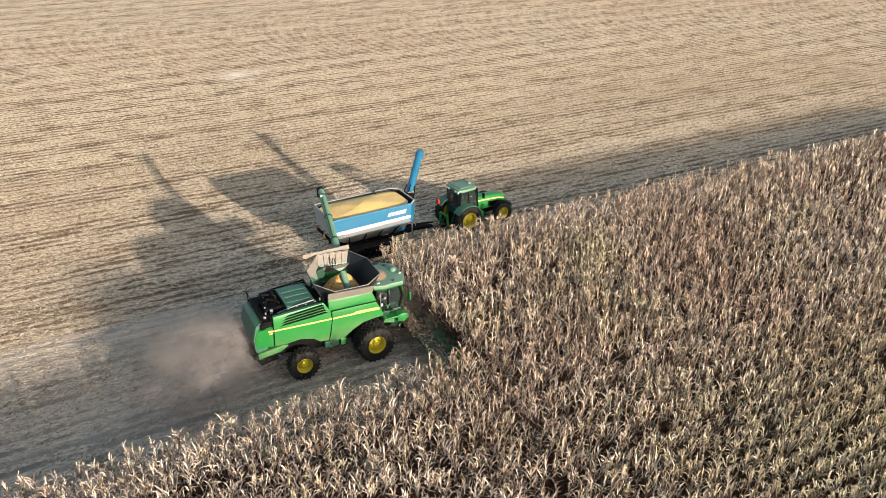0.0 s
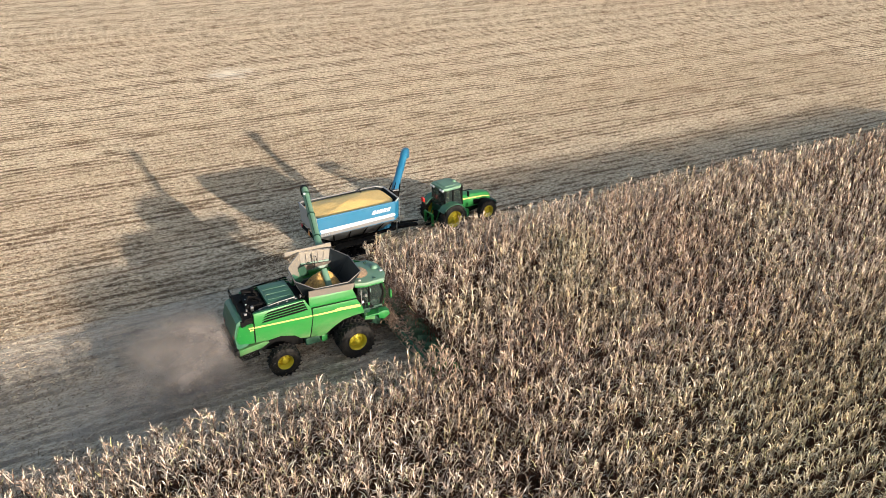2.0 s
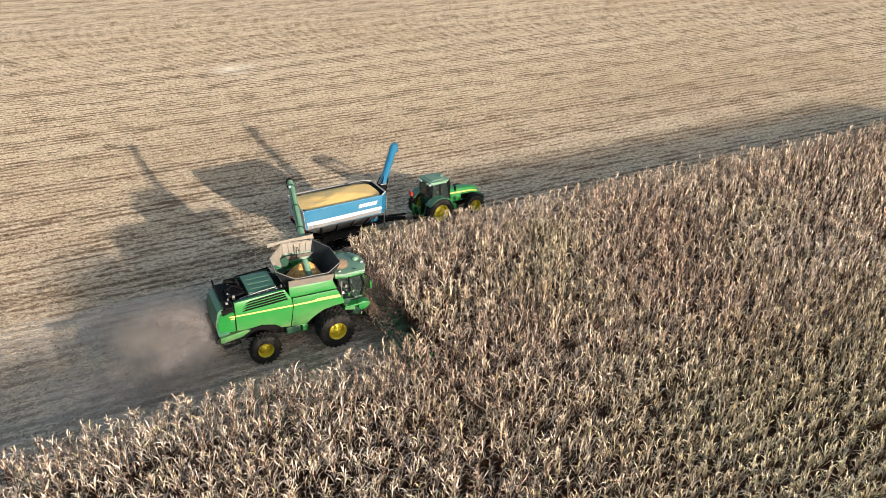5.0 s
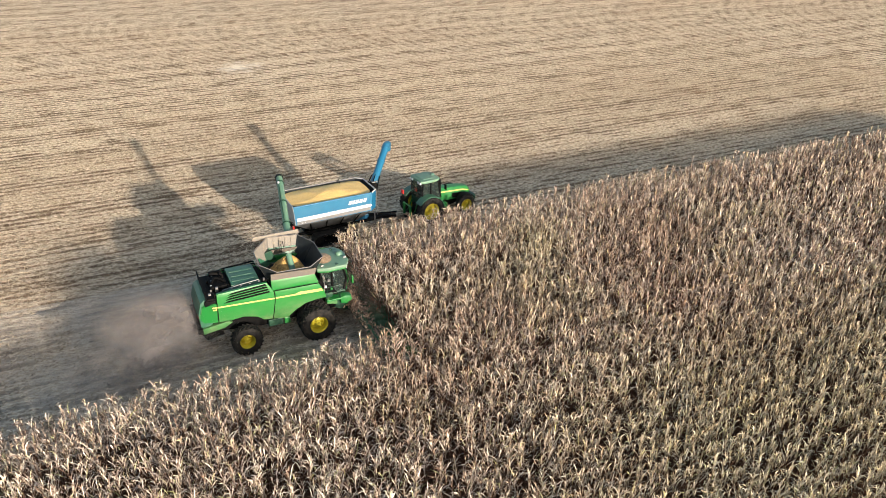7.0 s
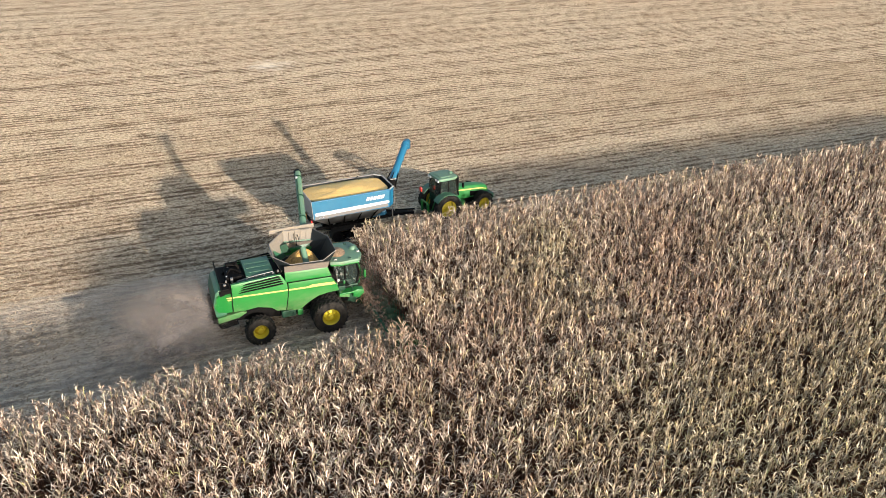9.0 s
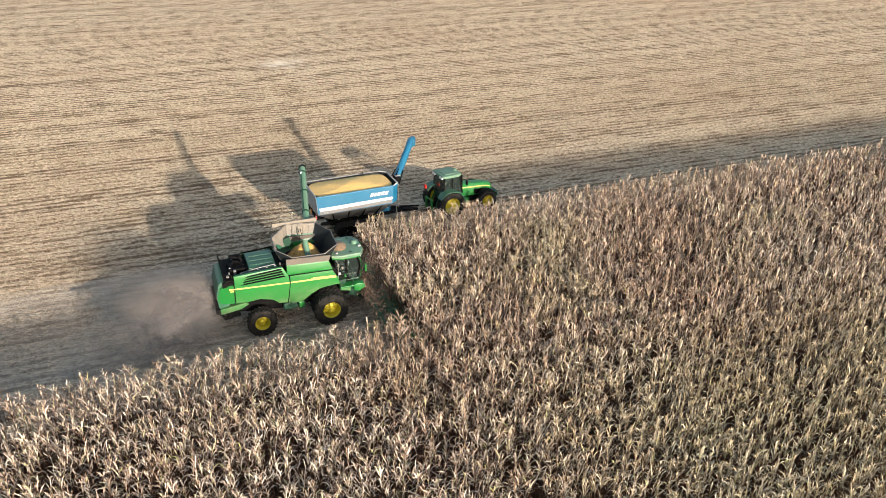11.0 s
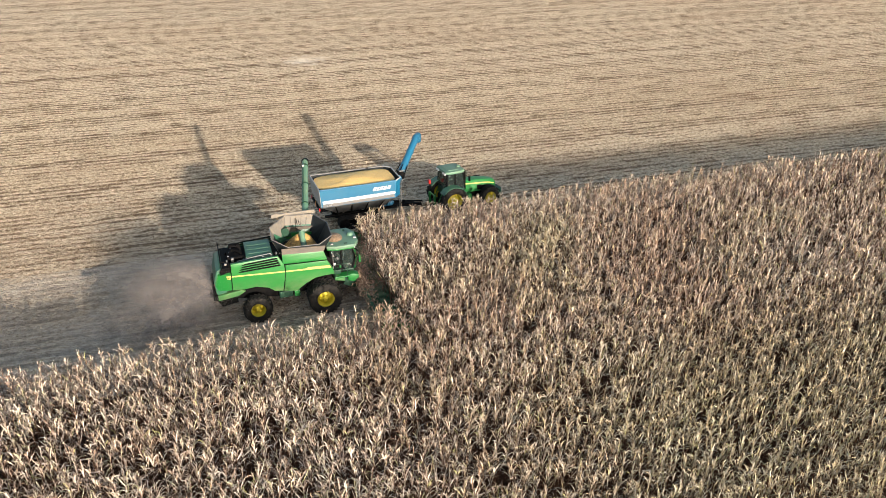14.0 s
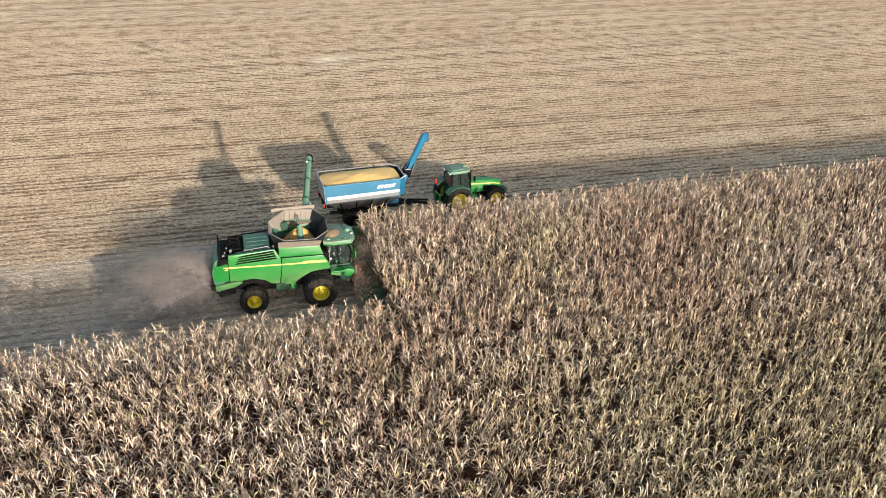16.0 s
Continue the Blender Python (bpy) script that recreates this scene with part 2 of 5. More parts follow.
def dust_material(name, haze, c=(0.33, 0.295, 0.275)):
    """Floating dust: solid specks, or thin layers that fade out in wisps."""
    m = Mat(name, 1.0)
    m.color(c)
    m.b.inputs["Specular IOR Level"].default_value = 0.0
    tr = m.t.nodes.new("ShaderNodeBsdfTranslucent")
    tr.inputs["Color"].default_value = (*c, 1)
    mx = m.t.nodes.new("ShaderNodeMixShader")
    mx.inputs[0].default_value = 0.5
    m.link(m.b.outputs[0], mx.inputs[1])
    m.link(tr.outputs[0], mx.inputs[2])
    last = mx
    if haze:
        at = m.t.nodes.new("ShaderNodeAttribute")
        at.attribute_name = "thick"
        wisp = m.ramp(m.noise(0.75, 5, 0.62, (0.7, 1, 1.5)), [(0.36, 0.05), (0.60, 1.0)])
        fac = m.math("MULTIPLY", m.math("MULTIPLY", at.outputs["Fac"], wisp), haze, True)
        clear = m.t.nodes.new("ShaderNodeBsdfTransparent")
        last = m.t.nodes.new("ShaderNodeMixShader")
        m.link(fac, last.inputs[0])
        m.link(clear.outputs[0], last.inputs[1])
        m.link(mx.outputs[0], last.inputs[2])
    m.link(last.outputs[0], m.t.nodes["Material Output"].inputs["Surface"])
    return m.m


DUSTY = dust_material("field_dust", 0)
HAZE = dust_material("field_dust_haze", 0.48, (0.25, 0.222, 0.21))
HEADER_HAZE = dust_material("brown_header_dust", 0.55, (0.15, 0.105, 0.085))


# ---- building helpers ----
def part(name, bm, material, parent=None, label="", smooth=False, at=None):
    """Links a bmesh as one mesh object, under a thing or a part."""
    me = bpy.data.meshes.new(name)
    bmesh.ops.recalc_face_normals(bm, faces=bm.faces)
    bm.to_mesh(me)
    bm.free()
    me.materials.append(material)
    if smooth:
        for p in me.polygons:
            p.use_smooth = True
        me.set_sharp_from_angle(angle=radians(38))
    ob = new(name, me)
    if parent is not None:
        ob.parent = parent
    if at is not None:
        ob.matrix_basis = at
    if label:
        ob["label"] = label
    return ob


def thing(name, label, category, at=None, group="", kind=""):
    ob = new(name)
    ob.empty_display_size = 0.3
    if at is not None:
        ob.matrix_world = at
    return tagged(ob, label, category, group, kind)


def add_box(bm, x0, x1, y0, y1, z0, z1, bev=0.02, m=None):
    r = bmesh.ops.create_cube(bm, size=1)
    vs = r["verts"]
    for v in vs:
        v.co = Vector((x0 + (v.co.x + 0.5) * (x1 - x0), y0 + (v.co.y + 0.5) * (y1 - y0), z0 + (v.co.z + 0.5) * (z1 - z0)))
    if m is not None:
        bmesh.ops.transform(bm, matrix=m, verts=vs)
    if bev:
        es = list({e for v in vs for e in v.link_edges})
        bmesh.ops.bevel(bm, geom=es, offset=bev, segments=2, profile=0.6, affect="EDGES")
    return bm


def box(x0, x1, y0, y1, z0, z1, bev=0.02, m=None):
    return add_box(bmesh.new(), x0, x1, y0, y1, z0, z1, bev, m)


def prism(profile, y0, y1, bev=0.02, bm=None):
    """An (x, z) outline carried from y0 to y1, edges rounded."""
    bm = bm or bmesh.new()
    a = [bm.verts.new((x, y0, z)) for x, z in profile]
    b = [bm.verts.new((x, y1, z)) for x, z in profile]
    n = len(profile)
    fs = [bm.faces.new(a), bm.faces.new(b[::-1])]
    for i in range(n):
        fs.append(bm.faces.new((a[i], b[i], b[(i + 1) % n], a[(i + 1) % n])))
    if bev:
        es = list(fs[0].edges) + list(fs[1].edges)
        bmesh.ops.bevel(bm, geom=es, offset=bev, segments=2, profile=0.6, affect="EDGES")
    return bm


def plate(outline, z0, z1, bev=0.02, bm=None):
    """An (x, y) outline carried from z0 to z1."""
    bm = bm or bmesh.new()
    a = [bm.verts.new((x, y, z0)) for x, y in outline]
    b = [bm.verts.new((x, y, z1)) for x, y in outline]
    n = len(outline)
    fs = [bm.faces.new(a), bm.faces.new(b[::-1])]
    for i in range(n):
        fs.append(bm.faces.new((a[i], b[i], b[(i + 1) % n], a[(i + 1) % n])))
    if bev:
        es = list(fs[0].edges) + list(fs[1].edges)
        bmesh.ops.bevel(bm, geom=es, offset=bev, segments=2, profile=0.6, affect="EDGES")
    return bm


def bow(bm, amount, z_mid, z_half):
    """Cuts a panel along its height and bows it outwards at z_mid."""
    for k in range(1, 12):
        z = z_mid + z_half * (k / 6 - 1)
        bmesh.ops.bisect_plane(bm, geom=list(bm.verts) + list(bm.edges) + list(bm.faces), plane_co=(0, 0, z), plane_no=(0, 0, 1))
    for v in bm.verts:
        s = 1 if v.co.y > 0 else -1
        v.co.y -= s * amount * min(1.0, ((v.co.z - z_mid) / z_half) ** 2)
    return bm


def tube(points, radius, bm=None, sides=10, caps=True):
    """A round bar through the points; radius may be a list."""
    bm = bm or bmesh.new()
    pts = [Vector(p) for p in points]
    rad = radius if isinstance(radius, (list, tuple)) else [radius] * len(pts)
    rings = []
    for i, p in enumerate(pts):
        d = (pts[min(i + 1, len(pts) - 1)] - pts[max(i - 1, 0)]).normalized()
        side = d.cross(Vector((0, 0, 1)))
        if side.length < 0.05:
            side = d.cross(Vector((1, 0, 0)))
        side.normalize()
        up = side.cross(d)
        rings.append([bm.verts.new(p + rad[i] * (math.cos(a) * side + math.sin(a) * up)) for a in [2 * math.pi * k / sides for k in range(sides)]])
    for r0, r1 in zip(rings, rings[1:]):
        for k in range(sides):
            bm.faces.new((r0[k], r0[(k + 1) % sides], r1[(k + 1) % sides], r1[k]))
    if caps:
        bm.faces.new(rings[0][::-1])
        bm.faces.new(rings[-1])
    return bm


def lathe(profile, sides=40, bm=None, closed=False):
    """An (r, y) outline turned round the y axis."""
    bm = bm or bmesh.new()
    rings = []
    for r, y in profile:
        rings.append([bm.verts.new((r * math.cos(2 * math.pi * k / sides), y, r * math.sin(2 * math.pi * k / sides))) for k in range(sides)])
    pairs = list(zip(rings, rings[1:])) + ([(rings[-1], rings[0])] if closed else [])
    for r0, r1 in pairs:
        for k in range(sides):
            bm.faces.new((r0[k], r0[(k + 1) % sides], r1[(k + 1) % sides], r1[k]))
    return bm


def loft(rings, bm=None, cap=(True, True)):
    """Skins a row of equal rings of points."""
    bm = bm or bmesh.new()
    vs = [[bm.verts.new(p) for p in ring] for ring in rings]
    n = len(vs[0])
    for r0, r1 in zip(vs, vs[1:]):
        for k in range(n):
            bm.faces.new((r0[k], r0[(k + 1) % n], r1[(k + 1) % n], r1[k]))
    if cap[0]:
        bm.faces.new(vs[0][::-1])
    if cap[1]:
        bm.faces.new(vs[-1])
    return bm


def make_wheel(parent, x, y, z, R, w, rim, out=-1, lugs=22, front_dish=0.1):
    """A farm wheel with its outer face towards out (-1: -y). wheel > tyre, rim."""
    at = pose(x, y, z, 0, 0, 0 if out < 0 else 180)
    hub = lathe([(0.01, -0.10), (0.13, -0.10), (0.16, -0.06), (0.17, 0.10), (0.01, 0.12)], 20)
    for k in range(10):
        a = 2 * math.pi * k / 10
        add_box(hub, 0.20 - 0.02, 0.20 + 0.02, -0.055, 0.0, -0.02, 0.02, 0, Matrix.Rotation(a, 4, "Y"))
    wheel = part("wheel", hub, YELLOW, parent, smooth=True, at=at)
    b = rim
    dish = lathe([(0.12, -0.03), (b * 0.55, -0.02 + front_dish * 0.3), (b * 0.8, front_dish), (b * 0.86, -w * 0.30), (b * 0.97, -w * 0.40), (b, -w * 0.44), (b, w * 0.44), (b * 0.9, w * 0.42), (b * 0.86, front_dish + 0.05), (0.12, 0.04)], 40)
    part("rim", dish, YELLOW, wheel, "yellow painted steel rim", True)
    t = R - 0.045
    bm = lathe([(b * 0.97, -w * 0.40), (b * 1.04, -w * 0.47), (b + (t - b) * 0.45, -w * 0.52), (b + (t - b) * 0.82, -w * 0.50), (t * 0.985, -w * 0.42), (t, -w * 0.25), (t, w * 0.25), (t * 0.985, w * 0.42), (b + (t - b) * 0.82, w * 0.50), (b + (t - b) * 0.45, w * 0.52), (b * 1.04, w * 0.47), (b * 0.97, w * 0.40)], 48)
    for k in range(lugs):
        for s in (-1, 1):
            a = 2 * math.pi * (k + (0.5 if s > 0 else 0)) / lugs
            m = Matrix.Rotation(a, 4, "Y") @ Matrix.Translation((t - 0.005, s * w * 0.25, 0)) @ Matrix.Rotation(s * radians(40), 4, "X")
            add_box(bm, -0.02, 0.05, -w * 0.30, w * 0.30, -0.03, 0.03, 0, m)
    part("tyre", bm, RUBBER, wheel, "dusty black lugged tyre", True)
    return wheel


def rail(parent, pts, r=0.02, mat=None, name="handrail"):
    return part(name, tube(pts, r, sides=8), mat or BLACK, parent, smooth=True)


# ---- ground ----
def make_ground():
    bm = bmesh.new()
    xs = [-2500, -300, -60, -30, 0, 30, 60, 90, 130, 300, 2500]
    ys = [-2500, -300, -60, -30, 0, 30, 60, 90, 130, 300, 2500]
    g = [[bm.verts.new((x, y, 0)) for x in xs] for y in ys]
    for r0, r1 in zip(g, g[1:]):
        for i in range(len(xs) - 1):
            bm.faces.new((r0[i], r0[i + 1], r1[i + 1], r1[i]))
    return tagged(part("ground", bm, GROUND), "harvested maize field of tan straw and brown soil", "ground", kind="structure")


make_ground()


def soup(name, verts, tris, material, label, category, second=None):
    """One mesh of many loose pieces, from arrays."""
    me = bpy.data.meshes.new(name)
    me.vertices.add(len(verts))
    me.vertices.foreach_set("co", np.ascontiguousarray(verts, np.float32).ravel())
    me.loops.add(len(tris) * 3)
    me.loops.foreach_set("vertex_index", np.ascontiguousarray(tris, np.int32).ravel())
    me.polygons.add(len(tris))
    me.polygons.foreach_set("loop_start", np.arange(len(tris), dtype=np.int32) * 3)
    me.update(calc_edges=True)
    me.materials.append(material)
    if second is not None:
        me.materials.append(second[0])
        me.polygons.foreach_set("material_index", second[1].astype(np.int32))
    return tagged(new(name, me), label, category, kind="stuff")


rng = np.random.default_rng(7)


# ---- standing maize ----
def blade(base, az, length, width, rise, droop, segs, twist, r=None):
    """A bent leaf: leaves the stalk at the angle rise and curls over by droop."""
    a, p, vs = rise, np.array(base, float), []
    step = length / segs
    bend = r.dirichlet(np.linspace(0.7, 3.0, segs + 1)) * droop
    turn = r.normal(0, 0.4, segs + 1)
    for i in range(segs + 1):
        u = i / segs
        w = width * (0.7 + 0.6 * u if u < 0.4 else 0.94 * (1 - (u - 0.4) / 0.6) ** 0.38) * 0.5
        tw = az + math.pi / 2 + twist * u
        side = np.array([math.cos(tw), math.sin(tw), 0.35 * math.sin(twist * u * 2)])
        if i < segs:
            vs += [p - side * w, p + side * w]
        else:
            vs.append(p.copy())
        p = p + step * np.array([math.cos(az) * math.cos(a), math.sin(az) * math.cos(a), math.sin(a)])
        a -= bend[i]
        az += turn[i]
    f = []
    for i in range(segs - 1):
        k = 2 * i
        f += [(k, k + 1, k + 3), (k, k + 3, k + 2)]
    k = 2 * (segs - 1)
    f.append((k, k + 1, k + 2))
    return np.array(vs), np.array(f)


def maize_plant(r, light=False, far=False):
    """One dry plant about 2.4 m high: stalk, hanging leaves, an ear and a tassel."""
    V, F, D, n = [], [], [], 0

    def put(v, f, brown=0):
        nonlocal n
        V.append(v)
        F.append(f + n)
        D.append(np.full(len(f), brown, np.int32))
        n += len(v)

    h = r.uniform(2.05, 2.4)
    lean = r.normal(0, 0.05, 2)
    sides = 3
    ring = []
    for z, rad in ((0.0, 0.016), (h * 0.6, 0.012), (h, 0.005)) if not light else ((0.4, 0.02), (h, 0.005)):
        for k in range(sides):
            a = 2 * math.pi * k / sides
            ring.append((rad * math.cos(a) + lean[0] * z * z / h, rad * math.sin(a) + lean[1] * z * z / h, z))
    f = []
    for j in range(1 if light else 2):
        for k in range(sides):
            p, q = j * 3 + k, j * 3 + (k + 1) % 3
            f += [(p, q, q + 3), (p, q + 3, p + 3)]
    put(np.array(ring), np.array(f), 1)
    plane = r.normal(0, 0.3)
    count = 5 if light else 9 if far else r.integers(13, 17)
    for i in range(count):
        u = (i + 0.5) / count
        z = h * ((0.5 if light else 0.42) + (0.48 if light else 0.56) * u ** 0.85)
        az = plane + math.pi * (i % 2) + r.normal(0, 0.6)
        length = r.uniform(0.40, 0.74) * (1.0 if u < 0.75 else 0.8)
        rise = radians(r.uniform(58, 89) if u > 0.35 else r.uniform(15, 60))
        droop = radians(r.uniform(90, 240) if u > 0.35 else r.uniform(60, 180))
        # leaves below 0.62 of the height take the brown with the painted shade
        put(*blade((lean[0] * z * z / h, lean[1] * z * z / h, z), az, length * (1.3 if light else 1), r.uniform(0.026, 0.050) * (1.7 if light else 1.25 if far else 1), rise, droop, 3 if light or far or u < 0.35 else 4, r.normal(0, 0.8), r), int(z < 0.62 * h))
    top = np.array((lean[0] * h, lean[1] * h, h))
    for i in range(1 if light else 4):
        a, t = r.uniform(0, 2 * math.pi), r.uniform(0.1, 0.6)
        tip = top + r.uniform(0.18, 0.32) * np.array((math.cos(a) * math.sin(t), math.sin(a) * math.sin(t), math.cos(t)))
        s = np.array((-math.sin(a), math.cos(a), 0)) * 0.012
        put(np.array((top - s, top + s, tip)), np.array([(0, 1, 2)]))
    if not light:
        a, z = r.uniform(0, 2 * math.pi), r.uniform(0.9, 1.15)
        d = np.array((math.cos(a), math.sin(a), -0.5))
        s = np.array((-math.sin(a), math.cos(a), 0)) * 0.032
        u = np.array((0, 0, 0.032))
        c = np.array((0, 0, z))
        e = c + d * 0.13
        put(np.array((c, e - s, e + u, e + s, e - u, c + d * 0.27)), np.array([(0, 1, 2), (0, 2, 3), (0, 3, 4), (0, 4, 1), (5, 2, 1), (5, 3, 2), (5, 4, 3), (5, 1, 4)]), 1)
    return np.concatenate(V), np.concatenate(F), np.concatenate(D)


def spread(kinds, px, py, scale, r, lean=0.05, brown=None, along=0.0):
    """Sets copies of the plants at the places, each turned and leaning its own way."""
    V, F, n = [], [], 0
    pick = r.integers(0, len(kinds), len(px))
    for k, (v, f, *rest) in enumerate(kinds):
        i = np.nonzero(pick == k)[0]
        m = len(i)
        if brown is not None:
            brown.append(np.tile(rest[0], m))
        if not m:
            continue
        a = r.uniform(0, 2 * math.pi, m)
        if along:
            a = r.normal(0, along, m) + math.pi * r.integers(0, 2, m)
        c, s = np.cos(a)[:, None], np.sin(a)[:, None]
        sc = scale[i][:, None]
        lx, ly = r.normal(0, lean, m)[:, None], r.normal(0, lean, m)[:, None]
        x = (v[:, 0] * c - v[:, 1] * s) * sc + lx * v[:, 2] + px[i][:, None]
        y = (v[:, 0] * s + v[:, 1] * c) * sc + ly * v[:, 2] + py[i][:, None]
        z = v[:, 2] * sc * np.ones_like(c)
        V.append(np.stack([x, y, z], -1).reshape(-1, 3))
        F.append((f[None] + n + (np.arange(m) * len(v))[:, None, None]).reshape(-1, 3))
        n += m * len(v)
    return np.concatenate(V), np.concatenate(F)


NEAR_EDGE, FAR_EDGE, FRONT = -6.45, 5.8, 3.45
ROW = 0.762


def standing(x, y):
    """Where the maize still stands: all below the near edge, and the block ahead of the header."""
    return (y < NEAR_EDGE) | ((y < FAR_EDGE) & (x > FRONT))


def rows_of(x0, x1, y0, y1, gap, r):
    ys = np.arange(math.floor((y0 - NEAR_EDGE) / ROW), math.ceil((y1 - NEAR_EDGE) / ROW) + 1) * ROW + NEAR_EDGE - 0.1
    xs = np.arange(x0, x1, gap)
    X, Y = np.meshgrid(xs, ys)
    X, Y = X.ravel() + r.normal(0, gap * 0.25, X.size), Y.ravel() + r.normal(0, 0.022, X.size)
    ok = (X >= x0) & (X < x1) & (Y >= y0) & (Y < y1)
    return X[ok], Y[ok]


def make_maize():
    kinds = [maize_plant(rng) for _ in range(40)]
    X, Y = rows_of(-24, 66, -27, FAR_EDGE, 0.155, rng)
    # gaps and clumps about a stride wide
    clump = np.sin(X * 4.3 + 2.0 * np.sin(Y * 1.9)) * np.sin(Y * 3.1 + 1.7 * np.sin(X * 1.3)) + 0.6 * np.sin(X * 1.7 + Y * 2.3 + np.sin(X * 0.7))
    ok = standing(X, Y) & (rng.random(len(X)) > 0.12 - 0.16 * clump)
    # the corner that lies under and behind the flight stays light
    ok &= ~((Y < -20) & (X < -13)) & ~((Y < -16) & (X > 48))
    X, Y, clump = X[ok], Y[ok], clump[ok]
    # the younger stand ahead is even in height, the ripe one ragged
    young = np.clip((X - 1) / 8, 0, 1) * np.clip((-11 - Y) / 5, 0, 1)
    big = np.clip(1.02 + 0.035 * clump * (1 - young) - 0.03 * young + rng.normal(0, 1, len(X)) * (0.085 - 0.062 * young), 0.78, 1.2)
    # the outermost rows beside the cut strip are stunted
    edge = np.clip((Y - NEAR_EDGE + 3.2) / 3.2, 0, 1) * (X < FRONT + 1) * (Y < NEAR_EDGE + 0.5)
    big *= 1 - 0.04 * edge
    brown = []
    # plants far ahead need fewer leaves than those near the machine
    ahead = X > 34
    v, f = spread(kinds, X[~ahead], Y[~ahead], big[~ahead], rng, 0.03, brown, 0.28)
    distant = [maize_plant(rng, False, True) for _ in range(24)]
    v2, f2 = spread(distant, X[ahead], Y[ahead], big[ahead], rng, 0.03, brown, 0.28)
    v, f = np.concatenate([v, v2]), np.concatenate([f, f2 + len(v)])
    soup("maize_crop", v, f, LEAF, "dry standing maize with bleached tan drooping leaves", "maize crop", (SHADED_STALK, np.concatenate(brown)))
    lights = [maize_plant(rng, True) for _ in range(8)]
    X, Y = rows_of(-45, 115, -54, FAR_EDGE, 0.62, rng)
    ok = (rng.random(len(X)) < 0.42) | ((X > -25) & (X < 22) & (Y > -54))
    X, Y = X[ok], Y[ok]
    core = (X > -24) & (X < 66) & (Y > -27) & ~((Y < -20) & (X < -13)) & ~((Y < -16) & (X > 48))
    ok = standing(X, Y) & ~core
    X, Y = X[ok], Y[ok]
    soup("outer_maize_crop", *spread(lights, X, Y, rng.normal(1.0, 0.06, len(X)), rng), LEAF, "further dry standing maize with tan leaves", "maize crop")


make_maize()


# ---- stubble and litter ----
def make_stubble():
    stubs = []
    for _ in range(6):
        h, r = rng.uniform(0.08, 0.20), 0.016
        v = [(r * math.cos(a), r * math.sin(a), 0) for a in (0, 2.1, 4.2)]
        lx, ly = rng.normal(0, 0.05, 2)
        v += [(x + lx, y + ly, h + rng.normal(0, 0.02)) for x, y, _ in v]
        stubs.append((np.array(v), np.array([(0, 1, 4), (0, 4, 3), (1, 2, 5), (1, 5, 4), (2, 0, 3), (2, 3, 5)])))
    X, Y = rows_of(-32, 75, NEAR_EDGE, 48, 0.24, rng)
    ok = ~standing(X, Y)
    soup("maize_stubble", *spread(stubs, X[ok], Y[ok], rng.uniform(0.8, 1.2, ok.sum()), rng, 0.2), STUB, "rows of short cut maize stubs", "stubble")
    bits = []
    for i in range(20):
        # broken stalks and leaf strips, and shorter crumpled husks
        L, w = (rng.uniform(0.10, 0.26), rng.uniform(0.018, 0.04)) if i % 2 else (rng.uniform(0.06, 0.16), rng.uniform(0.035, 0.07))
        a, c = rng.uniform(0.0, 0.03), rng.uniform(0.0, 0.06)
        bits.append((np.array([(-L / 2, -w / 2, 0.008), (-L / 2, w / 2, 0.012 + a), (L / 2, w / 2, c + a), (L / 2, -w / 2, c)]), np.array([(0, 1, 2), (0, 2, 3)])))
    sets = []
    lane = rng.uniform(0.0, 1.0, 400)
    for x0, x1, y0, y1, n, sc in ((-30, 84, NEAR_EDGE, 36, 600000, 0.82), (-40, 130, 36, 90, 240000, 0.95), (-60, 170, 90, 150, 50000, 1.1)):
        X, Y = rng.uniform(x0, x1, n), rng.uniform(y0, y1, n)
        keep = ~standing(X, Y)
        # litter lies thicker between the rows and in swaths; each row holds its own share
        k = np.floor((Y - NEAR_EDGE) / ROW + 0.5).astype(int)
        own = lane[k] * (0.7 + 0.3 * np.sin(X * 0.13 + 9 * lane[k])) + 0.25 * np.sin(X * 0.9 + 40 * lane[k])
        thick = 0.42 - 0.10 * np.cos(2 * math.pi * (Y - NEAR_EDGE) / ROW) + 0.45 * (own - 0.4) + 0.16 * np.sin(Y * 0.83 + np.sin(X * 0.05))
        bare = np.exp(-((X - 8.5) / 4.0) ** 2 - ((Y - 60.0) / 3.5) ** 2)
        keep &= rng.random(n) < thick - bare
        X, Y = X[keep], Y[keep]
        sets.append((X, Y, rng.uniform(0.6, 1.3, len(X)) * sc))
    X, Y, S = (np.concatenate(c) for c in zip(*sets))
    soup("straw_litter", *spread(bits, X, Y, S, rng, 0.26, None, 0.95), STRAW, "scattered dry husks, leaves and broken stalks", "straw litter")


make_stubble()


# ---- combine harvester: nose towards +x, front axle over the origin ----
def both(profile, y_in, y_out, bev=0.025):
    """The same panel on the left and on the right side, as two meshes."""
    return prism(profile, -y_out, -y_in, bev), prism(profile, y_in, y_out, bev)


def panels(name, profile, y_in, y_out, mat, parent, label="", bev=0.025):
    return [part(name, bow(bm, 0.13, 2.75, 1.3), mat, parent, label, True) for bm in both(profile, y_in, y_out, bev)]


